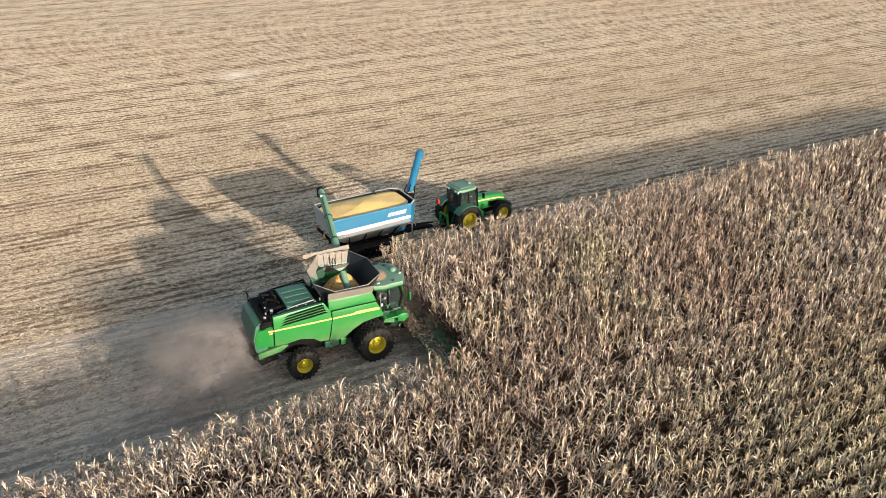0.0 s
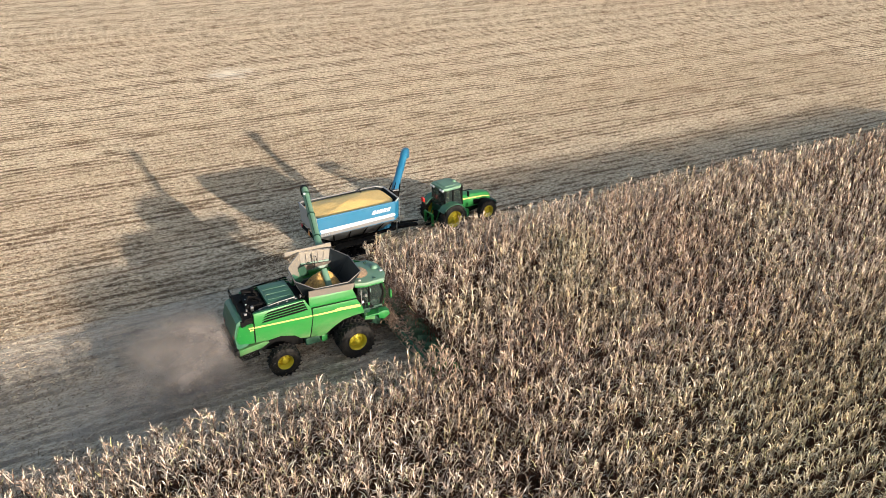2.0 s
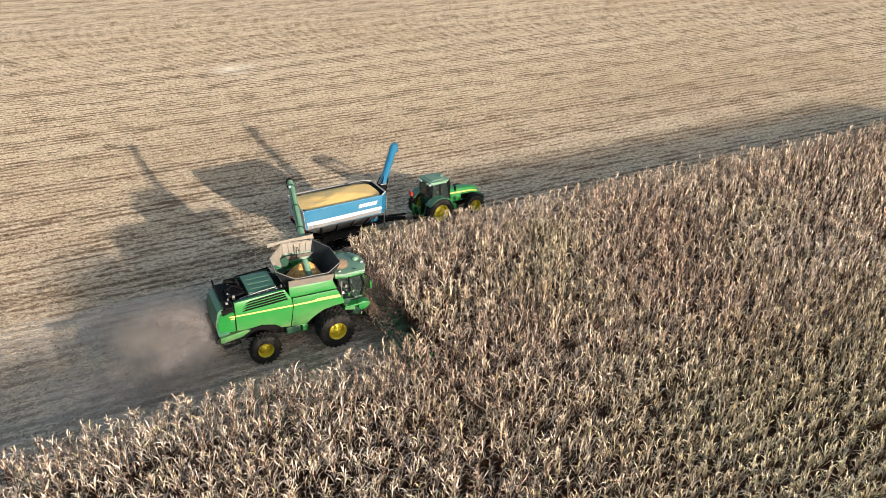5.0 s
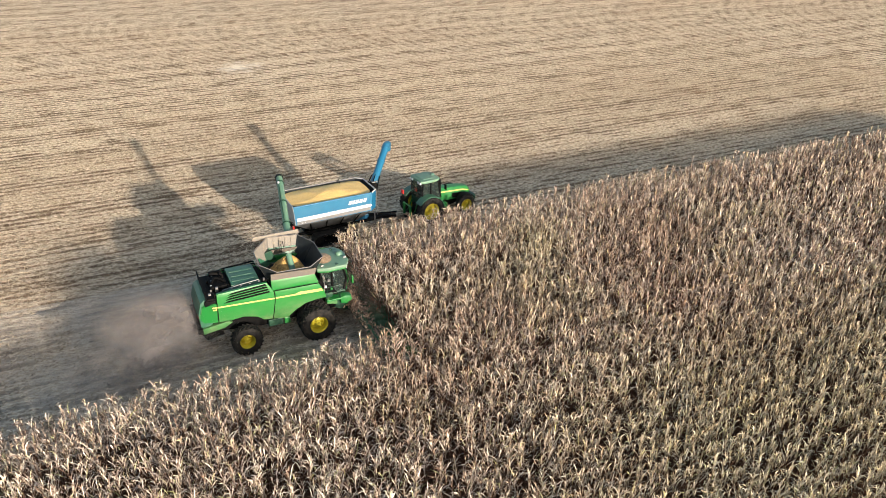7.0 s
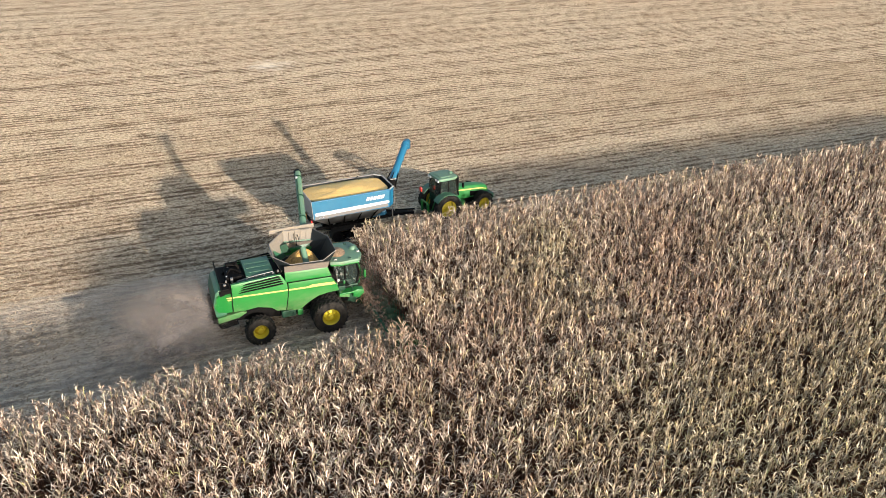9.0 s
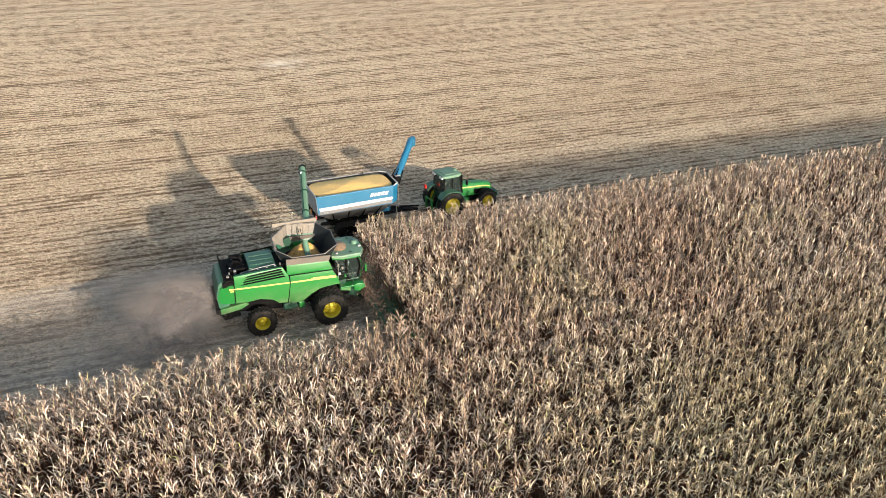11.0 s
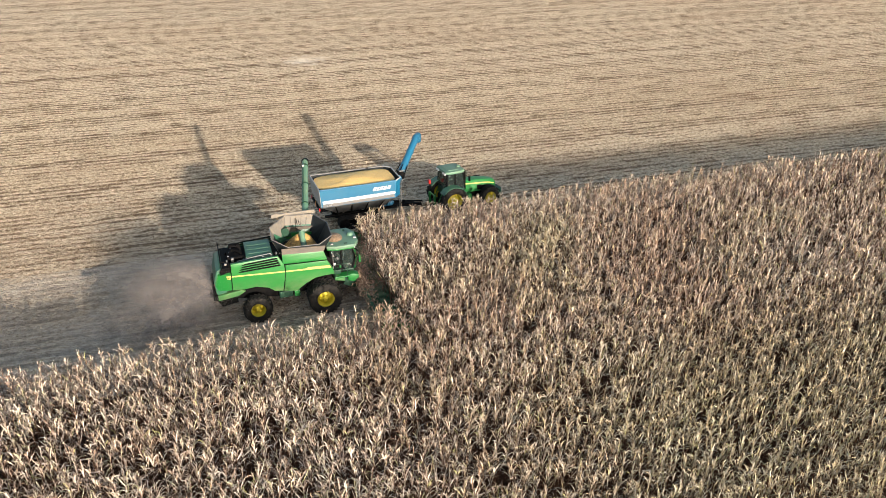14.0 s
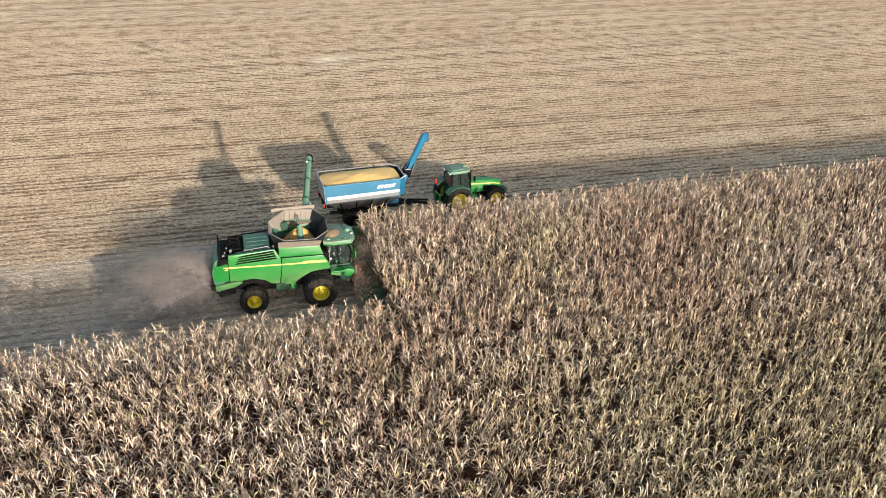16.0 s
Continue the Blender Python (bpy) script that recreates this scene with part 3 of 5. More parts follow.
def make_combine():
    c = thing("combine_harvester", "bright green combine harvester with yellow stripe and open grain tank", "combine harvester")
    # inner body and belly
    part("chassis", prism([(-5.5, 2.0), (-5.0, 1.25), (-2.6, 1.0), (1.3, 1.15), (1.5, 2.0), (0.4, 3.1), (-2.3, 3.25), (-5.3, 2.95)], -1.05, 1.05, 0.04), BLACK, c)
    # side panels
    rear_side = [(-4.98, 3.62), (-2.40, 3.72), (-2.10, 3.17), (-2.06, 2.72), (-2.26, 1.46), (-2.75, 1.55), (-3.05, 1.86), (-3.75, 2.06), (-4.35, 1.98), (-5.03, 2.0)]
    part("rear_side_panel", bow(prism(rear_side, -1.50, -1.33, 0.025), 0.13, 2.75, 1.3), GREEN_PANEL, c, "bright green side panel with louvres", True)
    part("rear_side_panel", prism([(x, min(z, 3.36)) for x, z in rear_side], 1.33, 1.50, 0), GREEN, c, "bright green side panel")
    front_side = [(-2.04, 3.15), (0.32, 3.08), (0.62, 2.55), (0.70, 2.14), (0.10, 2.16), (-0.45, 2.08), (-0.95, 1.78), (-1.50, 1.34), (-2.22, 1.46), (-2.02, 2.72)]
    panels("front_side_panel", front_side, 1.33, 1.51, GREEN_PANEL, c)
    tank_side = [(-2.18, 3.21), (-2.16, 3.80), (0.16, 3.68), (0.34, 3.13)]
    panels("tank_side_panel", tank_side, 1.30, 1.49, GREEN, c)
    corner = [(-5.74, 3.02), (-5.03, 3.12), (-5.07, 2.0), (-5.80, 2.02), (-5.93, 2.35)]
    for s in (-1, 1):
        cut = [(x, min(z, 3.30 if x > -5.2 else 3.0)) if s > 0 else (x, z) for x, z in corner]
        q = [Vector((x, s * (1.49 if x > -5.2 else 1.30), z)) for x, z in cut]
        p = [Vector((x, s * 1.15, z)) for x, z in cut]
        bm = loft([p, q])
        bmesh.ops.bevel(bm, geom=list(bm.edges), offset=0.04, segments=2, affect="EDGES")
        part("rear_corner_panel", bm, GREEN, c, "", True)
    # rear wall and bumper
    part("rear_hood", prism([(-5.62, 3.30), (-5.80, 3.18), (-5.99, 2.5), (-5.92, 1.75), (-5.5, 1.5), (-5.3, 1.9), (-5.45, 3.28)], -1.22, 1.22, 0.08), GREEN_HOOD, c, "rounded dull green rear hood", True)
    part("bumper", box(-6.12, -5.86, -1.45, 1.45, 1.50, 1.78, 0.05), BLACK, c)
    for s in (-1, 1):
        part("tail_light", box(-5.99, -5.93, s * 0.95 - 0.09, s * 0.95 + 0.09, 2.2, 2.4, 0.02), RED, c, "red tail light")
    # spreader skirt
    panels("spreader_skirt", [(-5.95, 1.72), (-4.55, 1.93), (-4.35, 1.80), (-4.75, 1.55), (-5.85, 1.38)], 1.20, 1.46, GREEN_SKIRT, c, "dust-covered green skirt behind the rear wheel")
    part("straw_spreader", prism([(-6.05, 1.45), (-5.0, 1.45), (-4.8, 1.0), (-5.7, 0.85)], -1.1, 1.1, 0.06), BLACK, c)
    # yellow stripe: thin rear, wide step in front
    for s in (-1, 1):
        for pr in ([(-5.30, 2.90), (-5.30, 2.97), (-5.02, 2.945), (-5.02, 2.875)], [(-4.98, 2.87), (-4.98, 2.94), (-2.10, 2.80), (-2.09, 2.725)], [(-2.03, 2.72), (-2.03, 2.795), (-0.95, 2.76), (-0.75, 2.83), (0.45, 2.76), (0.53, 2.60), (-0.55, 2.66), (-0.85, 2.665)]):
            y0, y1 = sorted((s * 1.50, s * 1.518))
            part("yellow_stripe", bow(prism(pr, y0, y1, 0), 0.13, 2.75, 1.3), STRIPE, c, "yellow painted stripe")
        # model badge as plain bars
        for k in range(3):
            y0, y1 = sorted((s * 1.50, s * 1.517))
            part("badge_bar", box(-5.25 + 0.07 * k, -5.20 + 0.07 * k, y0, y1, 2.76, 2.84, 0), STRIPE, c, "small yellow badge bar")
        # louvres under the deck
        for k in range(4):
            x0, zl, zr = -4.62 + 0.06 * (3 - k) - 0.02 * k, 3.56 - 0.135 * k, 3.68 - 0.142 * k
            y0, y1 = sorted((s * 1.47, s * 1.512))
            part("louvre", prism([(x0, zl - 0.095), (x0 + 0.22, zl - 0.005), (-2.50 + 0.05 * k, zr - 0.002), (-2.42 + 0.05 * k, zr - 0.085), (-3.0, zr - 0.118)], y0, y1, 0), BLACK, c, "black cooling louvre", at=pose(0, -s * (0.13 * ((3.5 - 0.125 * k - 2.75) / 1.3) ** 2 - 0.006), 0))
            y0, y1 = sorted((s * 1.46, s * 1.53))
            part("louvre_lip", prism([(x0 + 0.02, zl - 0.105), (x0 + 0.02, zl - 0.088), (-3.0, zr - 0.118), (-2.42 + 0.05 * k, zr - 0.078), (-2.42 + 0.05 * k, zr - 0.096), (-3.0, zr - 0.136)], y0, y1, 0), GREEN, c, at=pose(0, -s * (0.13 * ((3.42 - 0.135 * k - 2.75) / 1.3) ** 2 - 0.006), 0))
        y0, y1 = sorted((s * 1.495, s * 1.515))
        part("panel_seam", bow(prism([(-2.10, 3.13), (-2.065, 3.13), (-2.035, 2.72), (-2.225, 1.50), (-2.265, 1.50), (-2.07, 2.72)], y0, y1, 0), 0.13, 2.75, 1.3), BLACK, c, "dark gap between side panels")
        part("rear_seam", bow(prism([(-5.03, 3.12), (-4.99, 3.12), (-5.02, 2.04), (-5.07, 2.04)], y0, y1, 0), 0.13, 2.75, 1.3), BLACK, c, "dark gap between side panels")
        part("tank_seam", bow(prism([(-2.12, 3.165), (-2.12, 3.195), (0.30, 3.125), (0.31, 3.095)], y0, y1, 0), 0.13, 2.75, 1.3), BLACK, c, "dark gap under the tank panel")
        # frames and tanks hanging under the panels
        y0, y1 = sorted((s * 1.05, s * 1.38))
        part("under_box", box(-2.5, -1.75, y0, y1, 1.02, 1.42, 0.04), GREEN_DARK, c)
        part("under_bracket", box(-1.65, -1.35, y0, y1, 1.0, 1.36, 0.03), GREEN, c)
        part("mud_lip", tube([(-4.4, s * 1.47, 1.96), (-3.75, s * 1.5, 2.03), (-3.05, s * 1.5, 1.84), (-2.75, s * 1.48, 1.55)], 0.022), BLACK, c, "muddy rolled wheel arch edge", True)
    # engine deck
    part("deck_floor", box(-5.45, -2.35, -1.32, 1.32, 3.24, 3.37, 0.01), BLACK, c)
    part("deck_side", box(-5.60, -5.02, -1.36, 1.20, 2.98, 3.26, 0.02), BLACK, c)
    part("engine_cover", plate([(-4.08, -0.75), (-2.62, -0.80), (-2.62, 1.25), (-4.08, 1.25)], 3.38, 3.62, 0.05), GREEN_HOOD, c, "dark green ribbed engine cover", True)
    for k in range(3):
        part("cover_rib", box(-3.95, -2.75, -0.42 + 0.52 * k, -0.12 + 0.52 * k, 3.62, 3.64, 0.008), GREEN_HOOD, c, "raised rib")
    part("cover_slope", prism([(-4.85, 3.40), (-4.20, 3.56), (-2.60, 3.66), (-2.60, 3.50), (-4.85, 3.30)], -1.30, -0.82, 0.02), GREEN_DARK, c, "dark green shoulder beside the cover", True)
    part("engine_block", box(-5.10, -4.25, -0.50, 0.75, 3.30, 3.58, 0.06), BLACK, c)
    part("air_cleaner", tube([(-4.95, 0.95, 3.55), (-4.30, 0.95, 3.55)], 0.19, sides=16), BLACK, c, smooth=True)
    part("exhaust_stack", tube([(-4.35, 0.35, 3.4), (-4.35, 0.35, 3.75), (-4.5, 0.35, 3.86)], 0.07, sides=12), BLACK, c, smooth=True)
    part("turbo_pipe", tube([(-5.0, -0.1, 3.6), (-4.8, 0.2, 3.72), (-4.5, 0.1, 3.68), (-4.3, -0.2, 3.62)], 0.06, sides=10), BLACK, c, smooth=True)
    for k in range(6):
        a, y = rng.uniform(-5.1, -4.3), rng.uniform(-0.9, 0.9)
        part("hose", tube([(a, y, 3.35), (a + 0.12, y + 0.1, 3.62), (a + 0.3, y - 0.05, 3.6), (a + 0.4, y + 0.05, 3.4)], 0.028, sides=8), BLACK, c, smooth=True)
    for k in range(4):
        x, y = -2.52 + 0.1 * k, -0.95 + 0.1 * (k % 2)
        part("filter_cap", tube([(x, y, 3.6), (x, y, 3.76 - 0.03 * k)], 0.05, sides=10), STEEL if k % 2 else BLACK, c, smooth=True)
    part("cooling_screen", lathe([(0.05, 0.0), (0.52, 0.0), (0.55, 0.06), (0.55, 0.14), (0.05, 0.14)], 28), BLACK, c, "round cooling screen", True, pose(-4.75, -1.18, 2.95, 0, 0, 0))
    for k in range(7):
        x, y, w = -5.25 + 0.14 * k, -0.9 + 0.27 * ((k * 5) % 7), 0.07 + 0.02 * (k % 3)
        part("engine_fitting", box(x - w, x + w, y - w, y + w, 3.36, 3.46 + 0.05 * (k % 4), 0.02), BLACK if k % 3 else STEEL, c)
    for k in range(4):
        y = -0.8 + 0.5 * k
        part("fluid_cap", tube([(-5.15 + 0.1 * k, y, 3.5), (-5.15 + 0.1 * k, y, 3.6)], 0.045, sides=10), WHITE if k == 1 else STEEL, c, smooth=True)
    # pale steel bits along the shoulder of the cover, added as white glints
    for k in range(5):
        x = -4.55 + 0.46 * k
        part("glint_clip", box(x - 0.05, x + 0.05, -1.02, -0.96, 3.50 + 0.035 * k, 3.56 + 0.035 * k, 0.01), STEEL, c)
    part("glint_pipe", tube([(-4.6, -0.86, 3.48), (-3.6, -0.88, 3.64), (-2.7, -0.86, 3.70)], 0.025, sides=8), STEEL, c, smooth=True)
    # deck guard rails at the rear
    for y in (-1.28, -0.3, 0.6, 1.28):
        rail(c, [(-5.48, y, 3.1), (-5.52, y, 3.78)], 0.025)
    rail(c, [(-5.52, -1.28, 3.78), (-5.52, 1.28, 3.78)], 0.025)
    rail(c, [(-5.50, -1.28, 3.45), (-5.50, 1.28, 3.45)], 0.02)
    rail(c, [(-5.52, -1.28, 3.78), (-5.1, -1.36, 3.72), (-5.05, -1.36, 3.35)], 0.025)
    rail(c, [(-5.05, -1.34, 3.55), (-4.75, -1.30, 3.50), (-4.75, -1.30, 3.30)], 0.02)
    # grain tank: an eight-sided funnel that opens upwards
    low = [(-2.10, -0.80), (-1.60, -1.24), (-0.30, -1.24), (0.20, -0.80), (0.20, 0.80), (-0.30, 1.24), (-1.60, 1.24), (-2.10, 0.80)]
    top = [(-2.60, -0.72, 4.46), (-1.80, -1.37, 4.17), (-0.02, -1.36, 4.10), (0.70, -1.25, 4.50), (0.76, 0.60, 4.48), (0.14, 1.72, 4.58), (-1.48, 2.00, 4.60), (-2.55, 0.55, 4.60)]
    n = 8
    for k in range(n):
        j = (k + 1) % n
        a, b = Vector((*low[k], 3.30)), Vector((*low[j], 3.30))
        d, e = Vector(top[k]), Vector(top[j])
        mid = (a + b + d + e) / 4
        nrm = (b - a).cross(d - a).normalized() * 0.025
        bm = loft([[a + nrm, b + nrm, e + nrm, d + nrm], [a - nrm, b - nrm, e - nrm, d - nrm]])
        bmesh.ops.bevel(bm, geom=list(bm.edges), offset=0.008, segments=1, affect="EDGES")
        dark = k in (0, 1, 2, 3, 4)
        part("tank_wall", bm, TANKDARK if dark else TANK, c, "dark tank flap" if dark else "dusty tan tank flap")
        if k in (5, 6, 7):
            inn = (Vector((-0.9, 0.2, mid.z)) - mid).normalized() * 0.03
            a1, b1 = a.lerp(d, 0.05), b.lerp(e, 0.05)
            d1, e1 = a.lerp(d, 0.62), b.lerp(e, 0.62)
            part("tank_liner", loft([[q + inn for q in (a1, b1, e1, d1)], [q + inn * 1.5 for q in (a1, b1, e1, d1)]]), TANKDARK if k == 7 else GREEN_HOOD, c, "dusty green lower tank lining")
        if k in (5, 6):
            for u in (0.2, 0.4, 0.6, 0.8):
                p0, p1 = a.lerp(b, u), d.lerp(e, u)
                inw = (Vector((-0.9, 0, 4.2)) - mid).normalized() * 0.04
                part("wall_rib", tube([p0.lerp(p1, 0.25) + inw, p0.lerp(p1, 0.95) + inw], 0.018, sides=6), TANK, c)
    part("tank_rim", tube([(-2.60, -0.72, 4.47), (-2.56, 0.56, 4.61), (-1.49, 2.02, 4.62), (0.15, 1.74, 4.60), (0.77, 0.61, 4.50), (0.71, -1.26, 4.51), (-0.02, -1.39, 4.12), (-1.80, -1.40, 4.19), (-2.60, -0.72, 4.47)], 0.022, sides=8), BAND, c, smooth=True)
    part("top_flap", prism([(-2.28, 4.52), (-2.26, 4.76), (0.30, 4.78), (0.33, 4.52)], 2.00, 2.08, 0.02), TANK, c, "pale dusty folded top flap")
    # grey side flap above the green panel
    for s in (-1, 1):
        a = [Vector((-2.18, s * 1.50, 3.82)), Vector((0.16, s * 1.50, 3.70)), Vector((0.30, s * 1.44, 4.00)), Vector((-2.16, s * 1.44, 4.14))]
        o = Vector((0, -s * 0.06, 0.0))
        bm = loft([a, [p + o for p in a]])
        bmesh.ops.bevel(bm, geom=list(bm.edges), offset=0.012, segments=1, affect="EDGES")
        part("side_flap", bm, FLAP, c, "dusty grey flap above the green panel")
    part("tank_floor", plate(low, 3.26, 3.33, 0), TANKDARK, c)
    part("fill_auger", tube([(-0.80, -0.85, 3.45), (-0.80, -0.4, 3.9), (-0.80, 0.05, 4.34)], [0.17, 0.17, 0.16], sides=16), GREEN_DUSTY, c, "green fill auger tube standing in the tank", True)
    part("auger_bracket", prism([(-1.9, 3.6), (-1.85, 4.1), (-1.5, 4.2), (-1.25, 3.6)], 1.15, 1.30, 0.02), GREEN_DARK, c)
    part("level_sensor", tube([(-0.9, 1.3, 3.9), (-0.85, 1.45, 4.5), (-0.8, 1.3, 4.55), (-0.75, 1.3, 4.2)], 0.02, sides=8), BLACK, c)
    # cab
    glass_p = [(0.62, 2.10), (0.62, 3.42), (1.85, 3.46), (2.02, 2.75), (1.82, 2.02)]
    for s in (-1, 1):
        part("side_pane", prism(glass_p, *sorted((s * 0.86, s * 0.875)), 0), GLASS, c, "dark tinted side pane").visible_shadow = False
    part("windscreen", loft([[(1.82, -0.85, 2.05), (1.82, 0.85, 2.05), (2.02, 0.85, 2.75), (2.02, -0.85, 2.75)], [(1.83, -0.85, 2.05), (1.83, 0.85, 2.05), (2.03, 0.85, 2.75), (2.03, -0.85, 2.75)]]), GLASS, c, "curved windscreen").visible_shadow = False
    part("upper_windscreen", loft([[(2.02, -0.85, 2.76), (2.02, 0.85, 2.76), (1.85, 0.85, 3.45), (1.85, -0.85, 3.45)], [(2.03, -0.85, 2.76), (2.03, 0.85, 2.76), (1.86, 0.85, 3.45), (1.86, -0.85, 3.45)]]), GLASS, c, "curved windscreen").visible_shadow = False
    part("cab_rear_wall", box(0.56, 0.63, -0.86, 0.86, 2.1, 3.45, 0.01), BLACK, c)
    part("steering_column", tube([(1.6, 0, 2.1), (1.45, 0, 2.75)], 0.05, sides=8), BLACK, c)
    part("steering_wheel", tube([(1.45 + 0.1 * math.cos(a), 0.2 * math.sin(a), 2.78 + 0.1 * math.cos(a)) for a in [k * math.pi / 8 for k in range(17)]], 0.02, sides=6), BLACK, c)
    part("armrest", box(0.95, 1.45, -0.5, -0.3, 2.45, 2.58, 0.03), BAND, c)
    part("display", box(1.42, 1.46, -0.62, -0.36, 2.75, 2.98, 0.01), WHITE, c, "pale display")
    for s in (-1, 1):
        for a, b in (((0.62, 2.0), (0.60, 3.5)), ((1.22, 2.0), (1.25, 3.5)), ((1.84, 2.0), (2.03, 2.75)), ((2.03, 2.75), (1.86, 3.5))):
            part("cab_pillar", tube([(a[0], s * 0.90, a[1]), (b[0], s * 0.90, b[1])], 0.045, sides=8), BLACK, c)
    part("cab_floor", box(0.55, 1.95, -0.98, 0.98, 1.82, 2.08, 0.05), GREEN_DARK, c)
    part("seat_cushion", box(0.85, 1.3, -0.25, 0.25, 2.35, 2.5, 0.05), BAND, c)
    part("seat_back", box(0.78, 0.92, -0.25, 0.25, 2.45, 3.15, 0.05), BAND, c)
    roof = [(0.42, -1.02), (0.42, 1.02), (0.95, 1.20), (2.02, 1.16), (2.34, 0.55), (2.34, -0.55), (2.02, -1.16), (0.95, -1.20)]
    part("cab_roof", plate(roof, 3.50, 3.72, 0.09), GREEN_DUSTY, c, "dusty pale green cab roof", True)
    part("roof_skirt", plate([(x * 0.97 + 0.04, y * 0.95) for x, y in roof], 3.42, 3.51, 0.02), GREEN, c)
    part("satellite_dome", lathe([(0.0, 0.17), (0.12, 0.15), (0.19, 0.07), (0.2, -0.02), (0.0, -0.02)], 20), GREEN_DUSTY, c, "dusty receiver dome", True, pose(2.0, 0.15, 3.73, 90, 0, 0))
    for s in (-1, 1):
        for k in range(3):
            part("work_light", box(2.2 - 0.12 * k, 2.3 - 0.12 * k, s * (0.5 + 0.24 * k) - 0.08, s * (0.5 + 0.24 * k) + 0.08, 3.40, 3.52, 0.02), WHITE, c, "white work light")
        part("mirror_arm", tube([(1.95, s * 1.0, 3.45), (2.2, s * 1.45, 3.35), (2.2, s * 1.5, 2.95)], 0.025, sides=8), BLACK, c)
        part("mirror", box(2.14, 2.24, s * 1.5 - 0.13, s * 1.5 + 0.13, 2.72, 3.18, 0.04), GREEN, c, "green backed mirror")
    # rails, lamps and lines by the cab
    for k, (x, z) in enumerate(((0.80, 2.55), (0.98, 2.9), (1.12, 2.35), (0.72, 3.1))):
        part("cab_fitting", box(x - 0.05, x + 0.06, -1.12, -1.0, z - 0.07, z + 0.07, 0.02), WHITE if k == 0 else (GREEN if k == 2 else BAND), c)
    rail(c, [(0.70, -1.15, 2.0), (0.72, -1.15, 3.3)], 0.022, BAND)
    rail(c, [(1.98, -1.0, 2.1), (2.12, -1.02, 2.75), (2.0, -1.0, 3.4)], 0.03, GREEN)
    part("wiper", tube([(1.0, -0.89, 3.35), (1.45, -0.89, 2.6)], 0.015, sides=6), BLACK, c)
    for k, (x, y) in enumerate(((2.18, -0.35), (1.75, 0.85), (0.75, -0.85), (1.55, -0.95))):
        part("roof_fitting", box(x - 0.08, x + 0.08, y - 0.06, y + 0.06, 3.70, 3.79 - 0.01 * k, 0.025), GREYWHITE if k % 2 == 0 else GREEN_DARK, c)
    # right platform and left ladder
    part("platform", box(0.70, 1.55, -1.58, -0.95, 1.86, 1.95, 0.02), GREEN, c)
    rail(c, [(0.75, -1.55, 1.95), (0.75, -1.55, 2.75), (1.45, -1.55, 2.75), (1.45, -1.55, 1.95)], 0.022, GREEN_DARK)
    rail(c, [(0.75, -1.55, 2.35), (1.45, -1.55, 2.35)], 0.02, GREEN_DARK)
    part("battery_box", box(0.66, 1.10, -1.36, -0.92, 2.0, 2.30, 0.05), GREEN_DARK, c, "", True)
    part("left_platform", box(0.55, 1.95, 0.95, 1.75, 1.86, 1.95, 0.02), BLACK, c)
    for s in (-1, 1):
        rail(c, [(1.0 + 0.3 * s, 1.85, 0.6), (1.0 + 0.3 * s, 1.75, 1.9), (1.0 + 0.3 * s, 1.72, 2.9)], 0.025)
    for k in range(5):
        part("ladder_step", box(0.72, 1.28, 1.70, 1.95, 0.65 + 0.28 * k, 0.69 + 0.28 * k, 0.01), STEEL, c)
    part("front_tank", prism([(1.45, 1.62), (1.48, 1.98), (1.75, 2.04), (2.08, 1.96), (2.12, 1.72), (1.8, 1.5)], -1.58, -1.08, 0.09), GREEN, c, "", True)
    part("front_step", prism([(0.70, 1.70), (0.72, 1.98), (1.30, 1.90), (1.30, 1.56)], -1.48, -1.0, 0.05), GREEN_SKIRT, c, "", True)
    # axles
    part("front_axle", box(-0.3, 0.3, -1.5, 1.5, 0.72, 1.22, 0.05), BLACK, c)
    part("rear_axle", box(-3.95, -3.65, -1.4, 1.4, 0.70, 0.95, 0.04), BLACK, c)
    for s in (-1, 1):
        make_wheel(c, 0, s * 1.97, 0.97, 0.98, 0.54, 0.49, s, 24)
        make_wheel(c, 0, s * 1.27, 0.97, 0.98, 0.54, 0.49, s, 24)
        make_wheel(c, -3.8, s * 1.78, 0.81, 0.82, 0.55, 0.41, s, 22)
    # feeder house
    part("feeder_house", loft([[(0.9, -0.75, 1.85), (0.9, 0.75, 1.85), (0.9, 0.75, 1.15), (0.9, -0.75, 1.15)], [(2.45, -0.75, 1.25), (2.45, 0.75, 1.25), (2.35, 0.75, 0.45), (2.35, -0.75, 0.45)]]), GREEN_DARK, c)
    # unloading auger swung out over the cart, elbow behind the tank
    tip, elbow = Vector((0.62, 7.05, 5.98)), Vector((-0.245, 2.22, 4.385))
    part("auger_elbow", tube([(-0.40, 1.55, 2.6), (-0.36, 1.95, 3.3), (-0.30, 2.12, 4.1), elbow.lerp(tip, 0.03)], [0.22, 0.24, 0.24, 0.21], sides=18), GREEN_DARK, c, smooth=True)
    part("unloading_auger", tube([elbow, elbow.lerp(tip, 0.18), elbow.lerp(tip, 0.5), tip], 0.195, sides=20), GREEN_DUSTY, c, "long green unloading auger tube", True)
    for u in (0.19, 0.55, 0.9):
        p = elbow.lerp(tip, u)
        part("auger_band", tube([p - (tip - elbow) * 0.008, p + (tip - elbow) * 0.008], 0.228, sides=20), GREEN_DARK, c, smooth=True)
    part("auger_brace", tube([elbow.lerp(tip, 0.2) + Vector((-0.1, 0, 0.24)), elbow.lerp(tip, 0.8) + Vector((-0.1, 0, 0.27))], 0.03, sides=8), GREEN_DARK, c)
